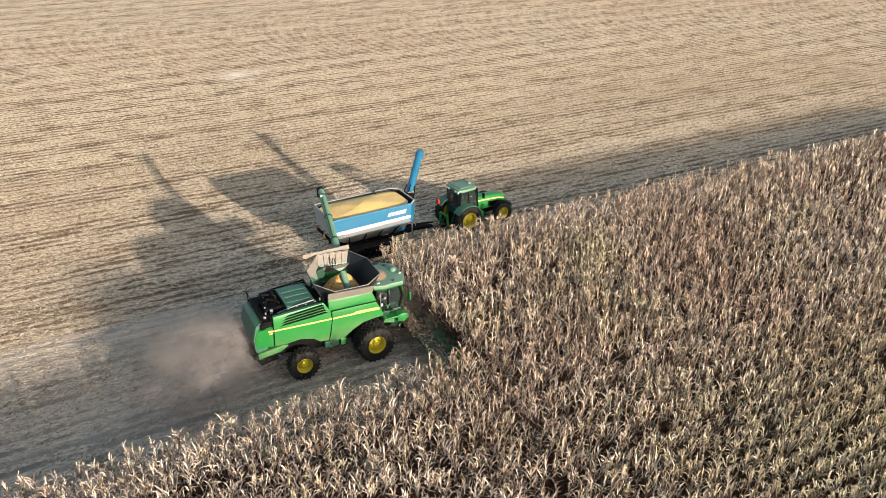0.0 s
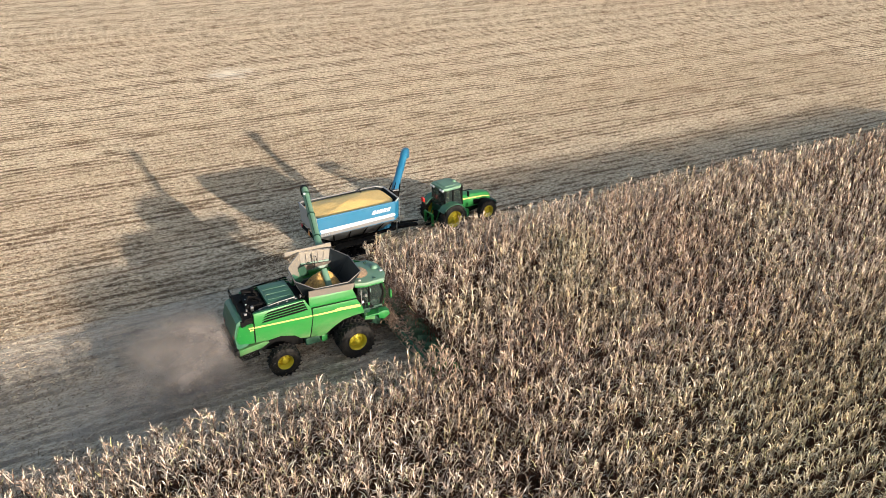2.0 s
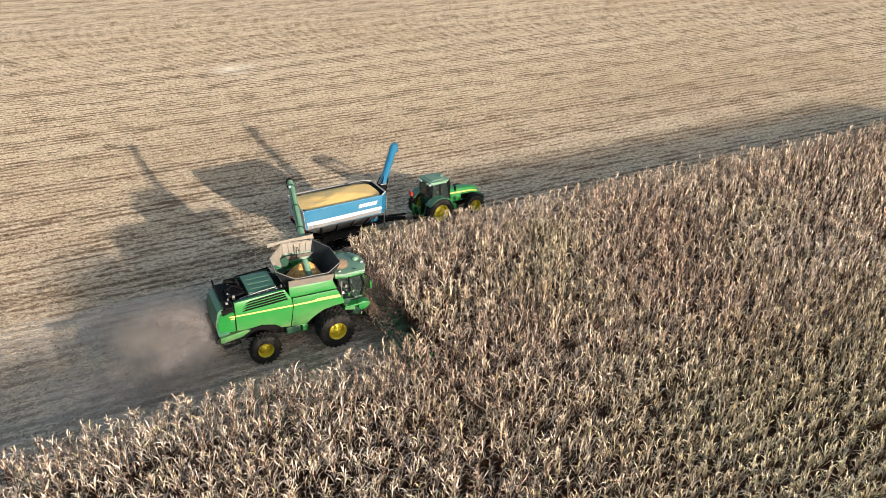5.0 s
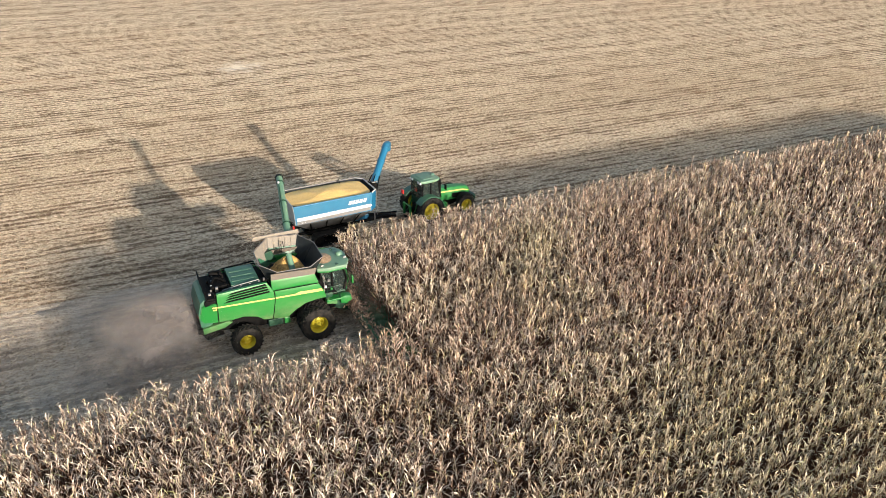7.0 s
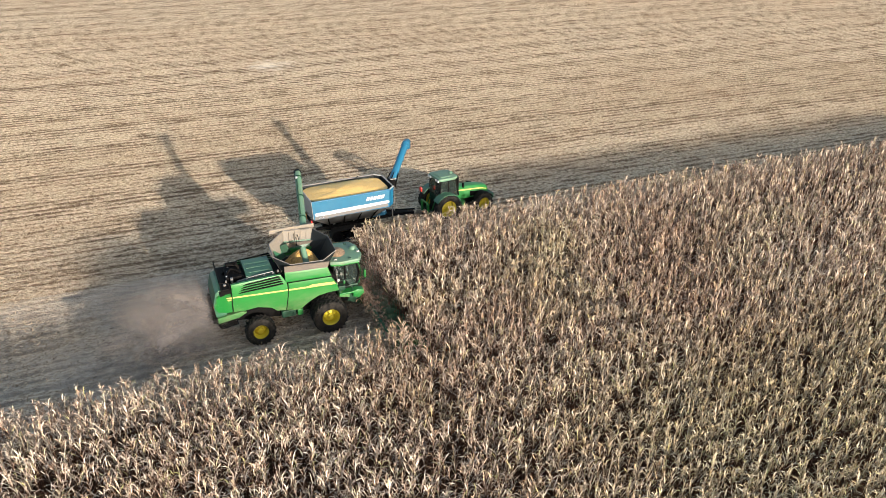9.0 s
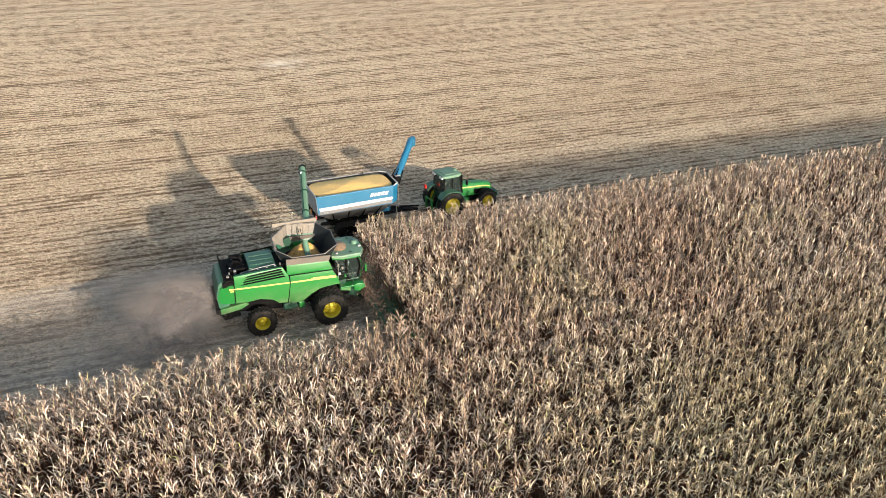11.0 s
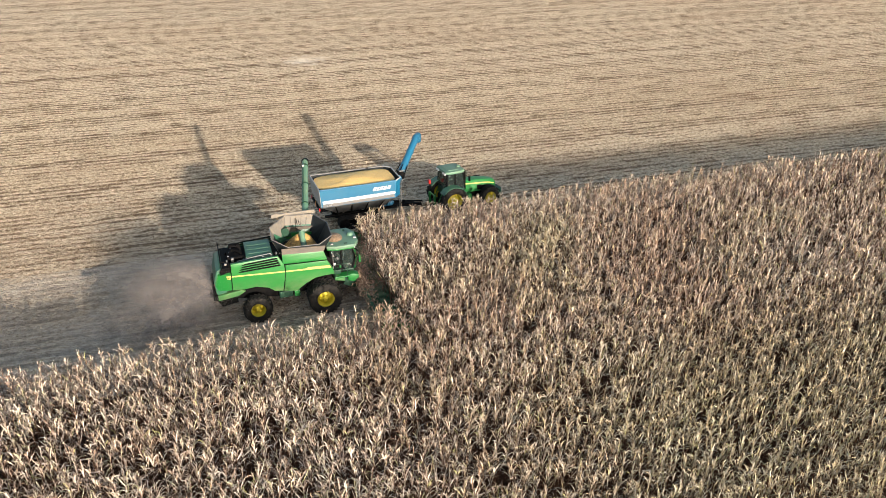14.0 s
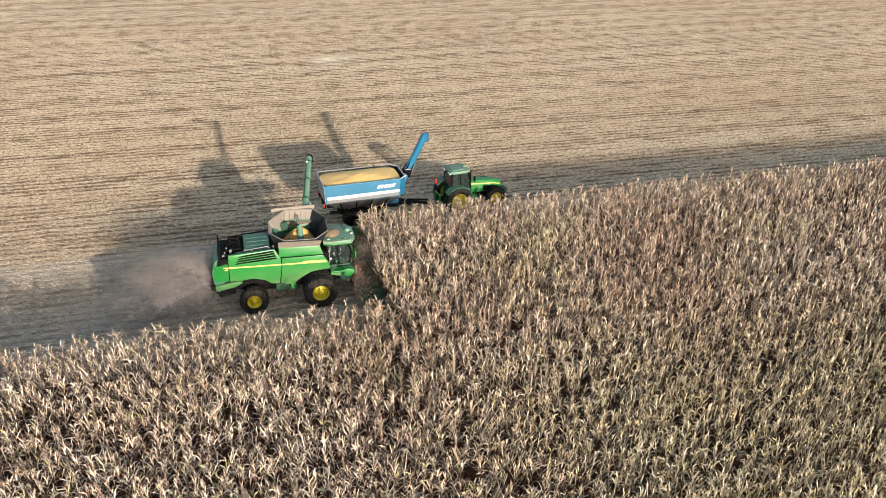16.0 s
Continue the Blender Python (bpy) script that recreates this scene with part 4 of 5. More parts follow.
    part("auger_spout", tube([tip - (tip - elbow) * 0.02, tip + Vector((0.04, 0.22, -0.05)), tip + Vector((0.04, 0.30, -0.45))], [0.22, 0.24, 0.19], sides=16), BLACK, c, "black rubber spout", True)
    part("auger_lamp", box(tip.x - 0.28, tip.x - 0.16, tip.y - 0.7, tip.y - 0.55, tip.z - 0.1, tip.z + 0.02, 0.02), WHITE, c, "white auger lamp")
    return c


def make_header():
    """The maize head, 16 rows wide, carried in front of the feeder house."""
    h = thing("corn_header", "wide green corn header with row snouts pushing into the maize", "corn header")
    y0, y1 = NEAR_EDGE + 0.35, FAR_EDGE + 0.05
    part("back_frame", prism([(2.30, 0.45), (2.30, 1.02), (2.38, 1.08), (2.50, 1.00), (2.50, 0.45)], y0, y1, 0.02), HEADER, h)
    part("trough", prism([(2.45, 0.42), (3.05, 0.42), (3.15, 0.62), (3.10, 0.62), (3.00, 0.47), (2.45, 0.47)], y0, y1, 0), GREEN_DARK, h)
    part("cross_auger", tube([(2.78, y0 + 0.1, 0.75), (2.78, y1 - 0.1, 0.75)], 0.13, sides=14), HEADER, h, smooth=True)
    turns, bm = 28, bmesh.new()
    prev = None
    for k in range(turns * 10 + 1):
        a, y = 2 * math.pi * k / 10, y0 + 0.15 + (y1 - y0 - 0.3) * k / (turns * 10)
        a = a if y < -0.2 else -a
        cur = [bm.verts.new((2.78 + r * math.cos(a), y, 0.75 + r * math.sin(a))) for r in (0.13, 0.25)]
        if prev:
            bm.faces.new((prev[0], prev[1], cur[1], cur[0]))
        prev = cur
    part("auger_flight", bm, HEADER, h)
    n = 17
    for k in range(n):
        y = y0 + (y1 - y0) * k / (n - 1)
        w = 0.20
        rings = []
        for x, hw, zt, zb in ((2.95, w, 0.98, 0.45), (3.3, w, 0.95, 0.38), (3.8, w * 0.7, 0.72, 0.25), (4.3, w * 0.3, 0.42, 0.15), (4.45, 0.02, 0.28, 0.18)):
            rings.append([(x, y - hw, zb), (x, y - hw * 0.8, zb + (zt - zb) * 0.7), (x, y, zt), (x, y + hw * 0.8, zb + (zt - zb) * 0.7), (x, y + hw, zb)])
        part("row_snout", loft(rings), HEADER, h, "dusty green row snout", True)
    for y in (y0 - 0.12, y1 + 0.02):
        part("end_shield", prism([(2.3, 0.4), (2.3, 1.32), (2.8, 1.30), (3.6, 1.0), (4.3, 0.4)], y, y + 0.1, 0.03), GREEN, h, "", True)
    return h


def heap(name, outline, z0, height, material, label, category, seed, cx=0.0, cy=0.0, rings=14, lumps=0.015):
    """A poured heap of grain inside an outline, with soft peaks."""
    bm = bmesh.new()
    n = len(outline)
    rows = []
    for i in range(rings):
        u = i / rings
        ring = []
        for x, y in outline:
            px, py = cx + (x - cx) * (1 - u), cy + (y - cy) * (1 - u)
            z = z0 + height * (1 - (1 - u) ** 1.6) * (0.9 + 0.15 * math.sin(px * 1.7 + seed)) + (0.05 * noise.noise(Vector((px * 1.5, py * 1.5, seed))) + lumps * noise.noise(Vector((px * 4.0, py * 4.0, seed)))) * min(1.0, u * 5)
            ring.append(bm.verts.new((px, py, z)))
        rows.append(ring)
    tipv = bm.verts.new((cx, cy, z0 + height * 0.97))
    for r0, r1 in zip(rows, rows[1:]):
        for k in range(n):
            bm.faces.new((r0[k], r0[(k + 1) % n], r1[(k + 1) % n], r1[k]))
    for k in range(n):
        bm.faces.new((rows[-1][k], rows[-1][(k + 1) % n], tipv))
    return tagged(part(name, bm, material, smooth=True), label, category)


def ellipse(cx, cy, rx, ry, n=28, power=2.0):
    pts = []
    for k in range(n):
        a = 2 * math.pi * k / n
        c, s = math.cos(a), math.sin(a)
        pts.append((cx + rx * math.copysign(abs(c) ** (2 / power), c), cy + ry * math.copysign(abs(s) ** (2 / power), s)))
    return pts


make_combine()
make_header()
heap("grain_mound", ellipse(-0.95, 0.15, 1.0, 0.95), 3.36, 0.86, TANK_GRAIN, "golden maize grain heaped in the combine tank", "grain", 2.0, -0.75, 0.25, 14, 0.11)
heap("spilled_grain", ellipse(1.02, 0.05, 0.50, 0.66), 3.722, 0.10, SPILL, "patch of spilled grain and chaff on the cab roof", "spilled grain", 4.0, 0.95, 0.1, 6)


# ---- tractor ----
def make_tractor(at):
    """Local axes: nose towards +x, rear axle over the origin, centre line y = 0."""
    t = thing("tractor", "green tractor with yellow wheels hitched to the blue cart", "tractor", at)
    part("chassis", box(-0.6, 3.4, -0.35, 0.35, 0.75, 1.25, 0.06), BLACK, t)
    hood = []
    for x, hw, zb, zt in ((1.25, 0.50, 1.20, 2.16), (2.2, 0.48, 1.15, 2.08), (3.2, 0.45, 1.05, 1.95), (3.75, 0.42, 0.98, 1.82), (3.92, 0.34, 1.02, 1.66)):
        hood.append([(x, -hw, zb), (x, -hw, zt - 0.22), (x, -hw * 0.72, zt - 0.05), (x, 0, zt), (x, hw * 0.72, zt - 0.05), (x, hw, zt - 0.22), (x, hw, zb)])
    part("hood", loft(hood), GREEN, t, "green rounded engine hood", True)
    for s in (-1, 1):
        y0, y1 = sorted((s * 0.44, s * 0.515))
        part("hood_stripe", prism([(1.3, 1.84), (1.3, 1.93), (3.2, 1.75), (3.7, 1.60), (3.7, 1.55), (3.2, 1.67)], y0, y1, 0), STRIPE, t, "yellow stripe on the hood")
        part("side_grille", prism([(2.3, 1.25), (2.3, 1.62), (3.5, 1.45), (3.6, 1.1)], *sorted((s * 0.42, s * 0.497)), 0.01), BLACK, t)
    part("nose_grille", box(3.86, 3.95, -0.28, 0.28, 1.05, 1.55, 0.03), BLACK, t)
    part("front_weight", box(3.9, 4.45, -0.42, 0.42, 0.62, 1.02, 0.05), GREEN_HOOD, t, "green stacked front weights")
    for k in range(6):
        part("weight_gap", box(3.92, 4.46, -0.36 + 0.13 * k, -0.345 + 0.13 * k, 0.64, 1.03, 0), BLACK, t, "dark gap between weights")
    part("front_axle", box(2.9, 3.2, -0.98, 0.98, 0.65, 0.92, 0.04), GREEN_DARK, t)
    part("rear_axle", box(-0.16, 0.16, -1.12, 1.12, 0.86, 1.18, 0.04), GREEN_DARK, t)
    # cab
    part("cab_body", box(-0.40, 1.10, -0.78, 0.78, 1.15, 1.72, 0.06), GREEN_DARK, t)
    for s in (-1, 1):
        part("side_pane", prism([(-0.40, 1.70), (-0.33, 2.95), (0.90, 2.95), (1.16, 1.70)], *sorted((s * 0.74, s * 0.755)), 0), GLASS, t, "tinted side pane").visible_shadow = False
    part("rear_pane", loft([[(x - d, y * 0.74, z) for x, y, z in ((-0.38, -1, 1.72), (-0.38, 1, 1.72), (-0.31, 1, 2.94), (-0.31, -1, 2.94))] for d in (0.0, 0.015)]), GLASS, t, "tinted rear pane").visible_shadow = False
    part("windscreen", loft([[(x + d, y * 0.74, z) for x, y, z in ((1.15, -1, 1.72), (1.15, 1, 1.72), (0.89, 1, 2.94), (0.89, -1, 2.94))] for d in (0.0, 0.01)]), GLASS, t, "tinted windscreen").visible_shadow = False
    part("console", box(0.75, 1.1, -0.4, 0.4, 1.7, 2.15, 0.06), BLACK, t)
    for s in (-1, 1):
        for a, b in (((-0.40, 1.65), (-0.33, 2.98)), ((0.30, 1.65), (0.30, 2.98)), ((1.15, 1.65), (0.90, 2.98))):
            part("cab_pillar", tube([(a[0], s * 0.77, a[1]), (b[0], s * 0.77, b[1])], 0.05, sides=8), BLACK, t)
    part("seat_cushion", box(-0.1, 0.4, -0.25, 0.25, 1.85, 2.0, 0.05), BLACK, t)
    part("seat_back", box(-0.2, -0.05, -0.25, 0.25, 1.95, 2.6, 0.05), BLACK, t)
    rf = [(-0.48, -0.74), (-0.48, 0.74), (-0.25, 0.86), (0.82, 0.86), (1.10, 0.66), (1.10, -0.66), (0.82, -0.86), (-0.25, -0.86)]
    part("cab_roof", plate(rf, 2.95, 3.16, 0.08), GREEN_DUSTY, t, "dusty pale green cab roof", True)
    part("roof_hatch", box(-0.22, 0.66, -0.56, 0.56, 3.15, 3.20, 0.02), GREEN_DUSTY, t)
    part("receiver_dome", lathe([(0.0, 0.12), (0.1, 0.1), (0.15, 0.04), (0.15, -0.02), (0.0, -0.02)], 18), GREEN_DUSTY, t, "dusty receiver dome", True, pose(0.92, 0, 3.17, 90, 0, 0))
    for s in (-1, 1):
        part("mirror_arm", tube([(0.92, s * 0.78, 2.8), (1.2, s * 1.25, 2.75)], 0.02, sides=8), BLACK, t)
        part("mirror", box(1.14, 1.22, s * 1.32 - 0.11, s * 1.32 + 0.11, 2.42, 2.80, 0.03), BLACK, t)
        for k in range(2):
            part("work_light", box(-0.56, -0.46, s * (0.4 + 0.26 * k) - 0.08, s * (0.4 + 0.26 * k) + 0.08, 2.92, 3.06, 0.02), WHITE, t, "white work light")
        # rear fenders
        rings = []
        for k in range(9):
            a = radians(-5 + 150 * k / 8)
            r0, r1 = 1.07, 1.12
            cx, cz = math.cos(a), math.sin(a)
            ya, yb = s * 0.72, s * 1.38
            rings.append([(r0 * cx, ya, 1.0 + r0 * cz), (r0 * cx, yb, 1.0 + r0 * cz), (r1 * cx, yb, 1.0 + r1 * cz), (r1 * cx, ya, 1.0 + r1 * cz)])
        part("rear_fender", loft(rings), GREEN_HOOD, t, "dull green rear fender", True)
        if s > 0:
            part("tail_light", box(-0.98, -0.88, s * 1.12 - 0.16, s * 1.12 + 0.16, 1.72, 2.02, 0.03), RED, t, "red tail light")
        rings = []
        for k in range(7):
            a = radians(25 + 120 * k / 6)
            r0, r1 = 0.84, 0.88
            rings.append([(3.05 + r * math.cos(a), s * y, 0.78 + r * math.sin(a)) for r, y in ((r0, 0.82), (r0, 1.26), (r1, 1.26), (r1, 0.82))])
        part("front_fender", loft(rings), BLACK, t, "black front fender", True)
        make_wheel(t, 0, s * 1.16, 1.02, 1.03, 0.52, 0.60, s, 22)
        make_wheel(t, 3.05, s * 1.06, 0.78, 0.79, 0.44, 0.44, s, 20)
    part("exhaust_stack", tube([(1.15, -0.60, 1.9), (1.15, -0.60, 2.95), (1.10, -0.60, 3.1)], [0.09, 0.08, 0.06], sides=12), BLACK, t, smooth=True)
    part("fuel_tank", box(0.7, 1.7, -0.85, -0.4, 0.6, 1.15, 0.1), GREEN, t, "", True)
    for k in range(4):
        part("cab_step", box(1.15, 1.6, 0.75, 1.05, 0.5 + 0.3 * k, 0.54 + 0.3 * k, 0.01), BLACK, t)
    for s in (-1, 1):
        part("lift_arm", tube([(-0.3, s * 0.35, 0.85), (-0.9, s * 0.42, 0.75), (-1.15, s * 0.42, 0.62)], 0.06, sides=8), GREEN_DARK, t)
        part("lift_link", tube([(-0.55, s * 0.4, 1.5), (-0.85, s * 0.42, 0.8)], 0.045, sides=8), GREEN, t)
    part("quick_hitch", prism([(-1.25, 0.5), (-1.3, 1.35), (-1.15, 1.4), (-1.1, 0.5)], -0.5, -0.38, 0.02), GREEN, t)
    part("quick_hitch", prism([(-1.25, 0.5), (-1.3, 1.35), (-1.15, 1.4), (-1.1, 0.5)], 0.38, 0.5, 0.02), GREEN, t)
    part("quick_hitch_bar", tube([(-1.22, -0.45, 1.36), (-1.22, 0.45, 1.36)], 0.05, sides=8), GREEN, t)
    part("drawbar", box(-1.45, -0.3, -0.09, 0.09, 0.42, 0.52, 0.02), BLACK, t)
    return t


# ---- grain cart ----
def make_cart(at):
    """Local axes: tongue towards +x, box centre over the origin."""
    k = thing("grain_cart", "blue grain cart with white stripe, rubber tracks and raised auger", "grain cart", at)
    L, W, ZT, ZM, ZB = 2.95, 1.52, 3.32, 2.05, 1.05
    ch = 0.45
    rim = [(-L, -W), (L - ch, -W), (L, -W + ch), (L, W - ch), (L - ch, W), (-L, W)]
    mid = [(-L * 0.97, -W), (L - ch - 0.05, -W), (L - 0.05, -W + ch), (L - 0.05, W - ch), (L - ch - 0.05, W), (-L * 0.97, W)]
    low = [(-L * 0.55, -0.45), (L * 0.6, -0.45), (L * 0.66, -0.3), (L * 0.66, 0.3), (L * 0.6, 0.45), (-L * 0.55, 0.45)]
    n = 6
    names = ["right_wall", "front_corner", "front_wall", "front_corner", "left_wall", "rear_wall"]
    for i in range(n):
        j = (i + 1) % n
        a, b = Vector((*mid[i], ZM)), Vector((*mid[j], ZM))
        d, e = Vector((*rim[i], ZT)), Vector((*rim[j], ZT))
        nr = (b - a).cross(d - a).normalized() * 0.025
        part(names[i], loft([[a + nr, b + nr, e + nr, d + nr], [a - nr, b - nr, e - nr, d - nr]]), GREYWHITE if i == 5 else BLUE, k, "dusty pale rear wall" if i == 5 else "blue painted steel wall")
        ins = Vector((-(a + b).x, -(a + b).y, 0)).normalized() * 0.045
        part("inner_liner", loft([[a + ins, b + ins, e + ins - Vector((0, 0, 0.02)), d + ins - Vector((0, 0, 0.02))], [p + ins * 1.3 for p in (a, b, e - Vector((0, 0, 0.02)), d - Vector((0, 0, 0.02)))]]), TANKDARK, k, "dirty grey inner wall")
        a2, b2 = Vector((*low[i], ZB)), Vector((*low[j], ZB))
        a3, b3 = a - Vector((0, 0, 0.006)), b - Vector((0, 0, 0.006))
        nr = (b2 - a2).cross(a3 - a2).normalized() * 0.02
        part("hopper_slope", loft([[a2 + nr, b2 + nr, b3 + nr, a3 + nr], [a2 - nr, b2 - nr, b3 - nr, a3 - nr]]), HOPPER, k, "grimy dark grey sloping hopper side")
    rimpts = [Vector((x, y, ZT)) for x, y in rim]
    for i in range(n):
        part("rim_rail", tube([rimpts[i], rimpts[(i + 1) % n]], 0.05, sides=10), BLUE if i == 0 else BAND if i == 4 else GREYWHITE, k, "rolled rim rail", True)
    for s in (-1, 1):
        y0, y1 = sorted((s * (W + 0.028), s * (W + 0.04)))
        part("white_stripe", prism([(-L * 0.93, 2.30), (-L * 0.95, 2.52), (L - ch - 0.12, 2.56), (L - ch - 0.02, 2.44), (L - ch - 0.12, 2.36), (-L * 0.55, 2.28)], y0, y1, 0), WHITE, k, "white painted stripe")
        part("lower_band", prism([(-L * 0.95, 2.06), (-L * 0.94, 2.27), (L - ch - 0.15, 2.33), (L - ch - 0.1, 2.12)], y0, y1, 0), BAND, k, "dusty grey lower band")
        # maker's mark as plain slanted white blocks
        for i, (x, w) in enumerate(((0.78, 0.22), (1.06, 0.14), (1.26, 0.22), (1.54, 0.22), (1.82, 0.22))):
            part("mark_block", prism([(x, 2.78), (x + 0.11, 3.03), (x + w + 0.11, 3.03), (x + w, 2.78)], y0, y1, 0), WHITE, k, "plain white block of the maker's mark")
        for i in range(3):
            part("badge_bar", prism([(-2.5 + 0.12 * i, 2.12), (-2.5 + 0.12 * i, 2.2), (-2.42 + 0.12 * i, 2.2), (-2.42 + 0.12 * i, 2.12)], y0, y1, 0), WHITE, k, "small pale badge bar")
        # braces under the sides
        for x in (-1.9, -0.7, 0.5, 1.7):
            part("side_brace", tube([(x, s * (W - 0.05), ZM), (x * 0.8, s * 0.6, 0.95)], 0.05, sides=8), BLACK, k)
        part("frame_beam", box(-2.5, 2.9, s * 0.55 - 0.08, s * 0.55 + 0.08, 0.82, 1.0, 0.02), BLACK, k)
        part("tail_light", box(-L - 0.06, -L + 0.02, s * 1.25 - 0.1, s * 1.25 + 0.1, 1.72, 1.92, 0.02), RED, k, "red tail light")
    part("rear_reflector", loft([[(-L - 0.05, -0.22, 1.6), (-L - 0.05, 0.22, 1.6), (-L - 0.05, 0.0, 2.0)], [(-L - 0.02, -0.22, 1.6), (-L - 0.02, 0.22, 1.6), (-L - 0.02, 0.0, 2.0)]]), ORANGE, k, "orange warning triangle")
    part("rear_beam", box(-L - 0.02, -L + 0.12, -1.35, 1.35, 1.62, 1.78, 0.02), BLACK, k)
    part("cross_brace", tube([(1.5, -W, ZT - 0.15), (1.5, W, ZT - 0.15)], 0.05, sides=8), BLACK, k)
    part("roll_bar", tube([(1.2, W - 0.05, ZT), (1.2, W - 0.3, ZT + 0.2), (1.2, W - 0.6, ZT)], 0.03, sides=8), BLACK, k)
    # rubber tracks
    for s in (-1, 1):
        rings = []
        path = []
        for q in range(9):
            a = radians(90 - 180 * q / 8)
            path.append((1.05 + 0.42 * math.cos(a), 0.48 + 0.42 * math.sin(a) if q < 5 else 0.46 + 0.42 * math.sin(a)))
        for q in range(9):
            a = radians(-90 - 180 * q / 8)
            path.append((-1.25 + 0.42 * math.cos(a), 0.46 + 0.42 * math.sin(a)))
        path = [(x, max(z, 0.045)) for x, z in path]
        y0, y1 = s * 1.05 - 0.32, s * 1.05 + 0.32
        for x, z in path:
            dx, dz = x - max(-1.25, min(1.05, x)), z - 0.47
            d = math.hypot(dx, dz) or 1
            ix, iz = x - dx / d * 0.07, z - dz / d * 0.07
            rings.append([(x, y0, z), (x, y1, z), (ix, y1, iz), (ix, y0, iz)])
        belt = loft(rings + [rings[0]], cap=(False, False))
        track = part("track_belt", belt, RUBBER, k, "dusty black rubber track")
        pts = path + [path[0]]
        total = 0.0
        lug = bmesh.new()
        for (xa, za), (xb, zb) in zip(pts, pts[1:]):
            seg = math.hypot(xb - xa, zb - za)
            m = max(1, int(seg / 0.2))
            for q in range(m):
                u = (q + 0.5) / m
                ang = math.atan2(zb - za, xb - xa)
                add_box(lug, -0.04, 0.04, y0, y1, -0.01, 0.045, 0, Matrix.Translation((xa + (xb - xa) * u, 0, za + (zb - za) * u)) @ Matrix.Rotation(-ang, 4, "Y") @ Matrix.Rotation(math.pi, 4, "X"))
        part("track_lugs", lug, RUBBER, track)
        for x, r in ((1.05, 0.35), (-1.25, 0.35), (-0.45, 0.2), (0.0, 0.2), (0.4, 0.2)):
            z = 0.47 if r > 0.3 else 0.30
            part("track_roller", lathe([(0.02, -0.26), (r * 0.6, -0.24), (r * 0.65, -0.28), (r, -0.28), (r, 0.28), (0.02, 0.26)], 20), BLACK, track, "", True, pose(x, s * 1.05, z))
        part("track_frame", prism([(-1.0, 0.4), (-0.9, 0.55), (0.7, 0.62), (0.85, 0.45)], s * 1.05 - 0.12, s * 1.05 + 0.12, 0.02), BLACK, track)
    part("axle", box(-0.35, 0.15, -1.3, 1.3, 0.62, 0.85, 0.03), BLACK, k)
    # tongue, sump, jack
    part("tongue", loft([[(2.6, -0.5, 0.85), (2.6, 0.5, 0.85), (2.6, 0.5, 1.05), (2.6, -0.5, 1.05)], [(4.9, -0.10, 0.48), (4.9, 0.10, 0.48), (4.9, 0.10, 0.66), (4.9, -0.10, 0.66)]]), BLACK, k)
    part("drive_shaft", tube([(2.4, 0.1, 1.1), (5.0, 0.05, 0.8)], 0.06, sides=10), BLACK, k)
    part("jack_stand", tube([(3.1, -0.45, 1.4), (3.1, -0.45, 0.5)], 0.05, sides=8), STEEL, k)
    part("auger_sump", box(1.6, 2.7, -0.35, 0.5, 0.7, 1.25, 0.05), BLUE, k)
    # front ladder
    for s in (-1, 1):
        rail(k, [(L + 0.12, -0.75 + 0.22 * s, 1.4), (L + 0.1, -0.75 + 0.22 * s, 3.3)], 0.02, STEEL)
    for i in range(6):
        part("ladder_rung", tube([(L + 0.12, -0.97, 1.5 + 0.3 * i), (L + 0.12, -0.53, 1.5 + 0.3 * i)], 0.018, sides=6), STEEL, k)
    # auger: from the sump to the joint at the rim, then out to the left and forward
    joint, tip = Vector((3.58, 0.90, 2.72)), Vector((5.62, 3.0, 4.74))
    foot = Vector((2.35, 0.2, 1.1))
    part("lower_auger", tube([foot, joint], 0.27, sides=18), BLUE, k, "lower blue auger tube", True)
    part("upper_auger", tube([joint, joint.lerp(tip, 0.5), tip], [0.26, 0.25, 0.25], sides=20), BLUE, k, "raised blue unloading auger tube", True)
    part("auger_joint", tube([joint + Vector((-0.12, -0.12, -0.1)), joint + Vector((0.14, 0.12, 0.1))], 0.33, sides=18), BLACK, k, smooth=True)
    for a in (0.3, 1.5, 2.7, 3.9):
        o = Vector((0.24 * math.cos(a), -0.2 * math.cos(a), 0.26 * math.sin(a)))
        part("joint_link", tube([joint + o * 1.3 - Vector((0.15, 0.15, 0.3)), joint + o * 1.25, joint.lerp(tip, 0.22) + o], 0.04, sides=8), BLACK, k)
    part("hinge_plate", box(-0.2, 0.25, -0.22, 0.22, -0.06, 0.0, 0.02, Matrix.Translation(joint + Vector((0.1, 0.05, 0.36)))), STEEL, k)
    part("fold_cylinder", tube([joint + Vector((0.1, -0.1, -0.5)), joint.lerp(tip, 0.3) + Vector((0.15, -0.15, -0.22))], 0.05, sides=10), STEEL, k, smooth=True)
    for u in (0.25, 0.6, 0.93):
        p = joint.lerp(tip, u)
        d = (tip - joint).normalized() * 0.05
        part("auger_band", tube([p - d, p + d], 0.28, sides=20), BLUE, k, smooth=True)
    part("auger_spout", tube([tip - (tip - joint) * 0.03, tip + Vector((0.12, 0.14, 0.0)), tip + Vector((0.2, 0.25, -0.45))], [0.28, 0.3, 0.24], sides=16), BLUE, k, "blue auger spout", True)
    return k


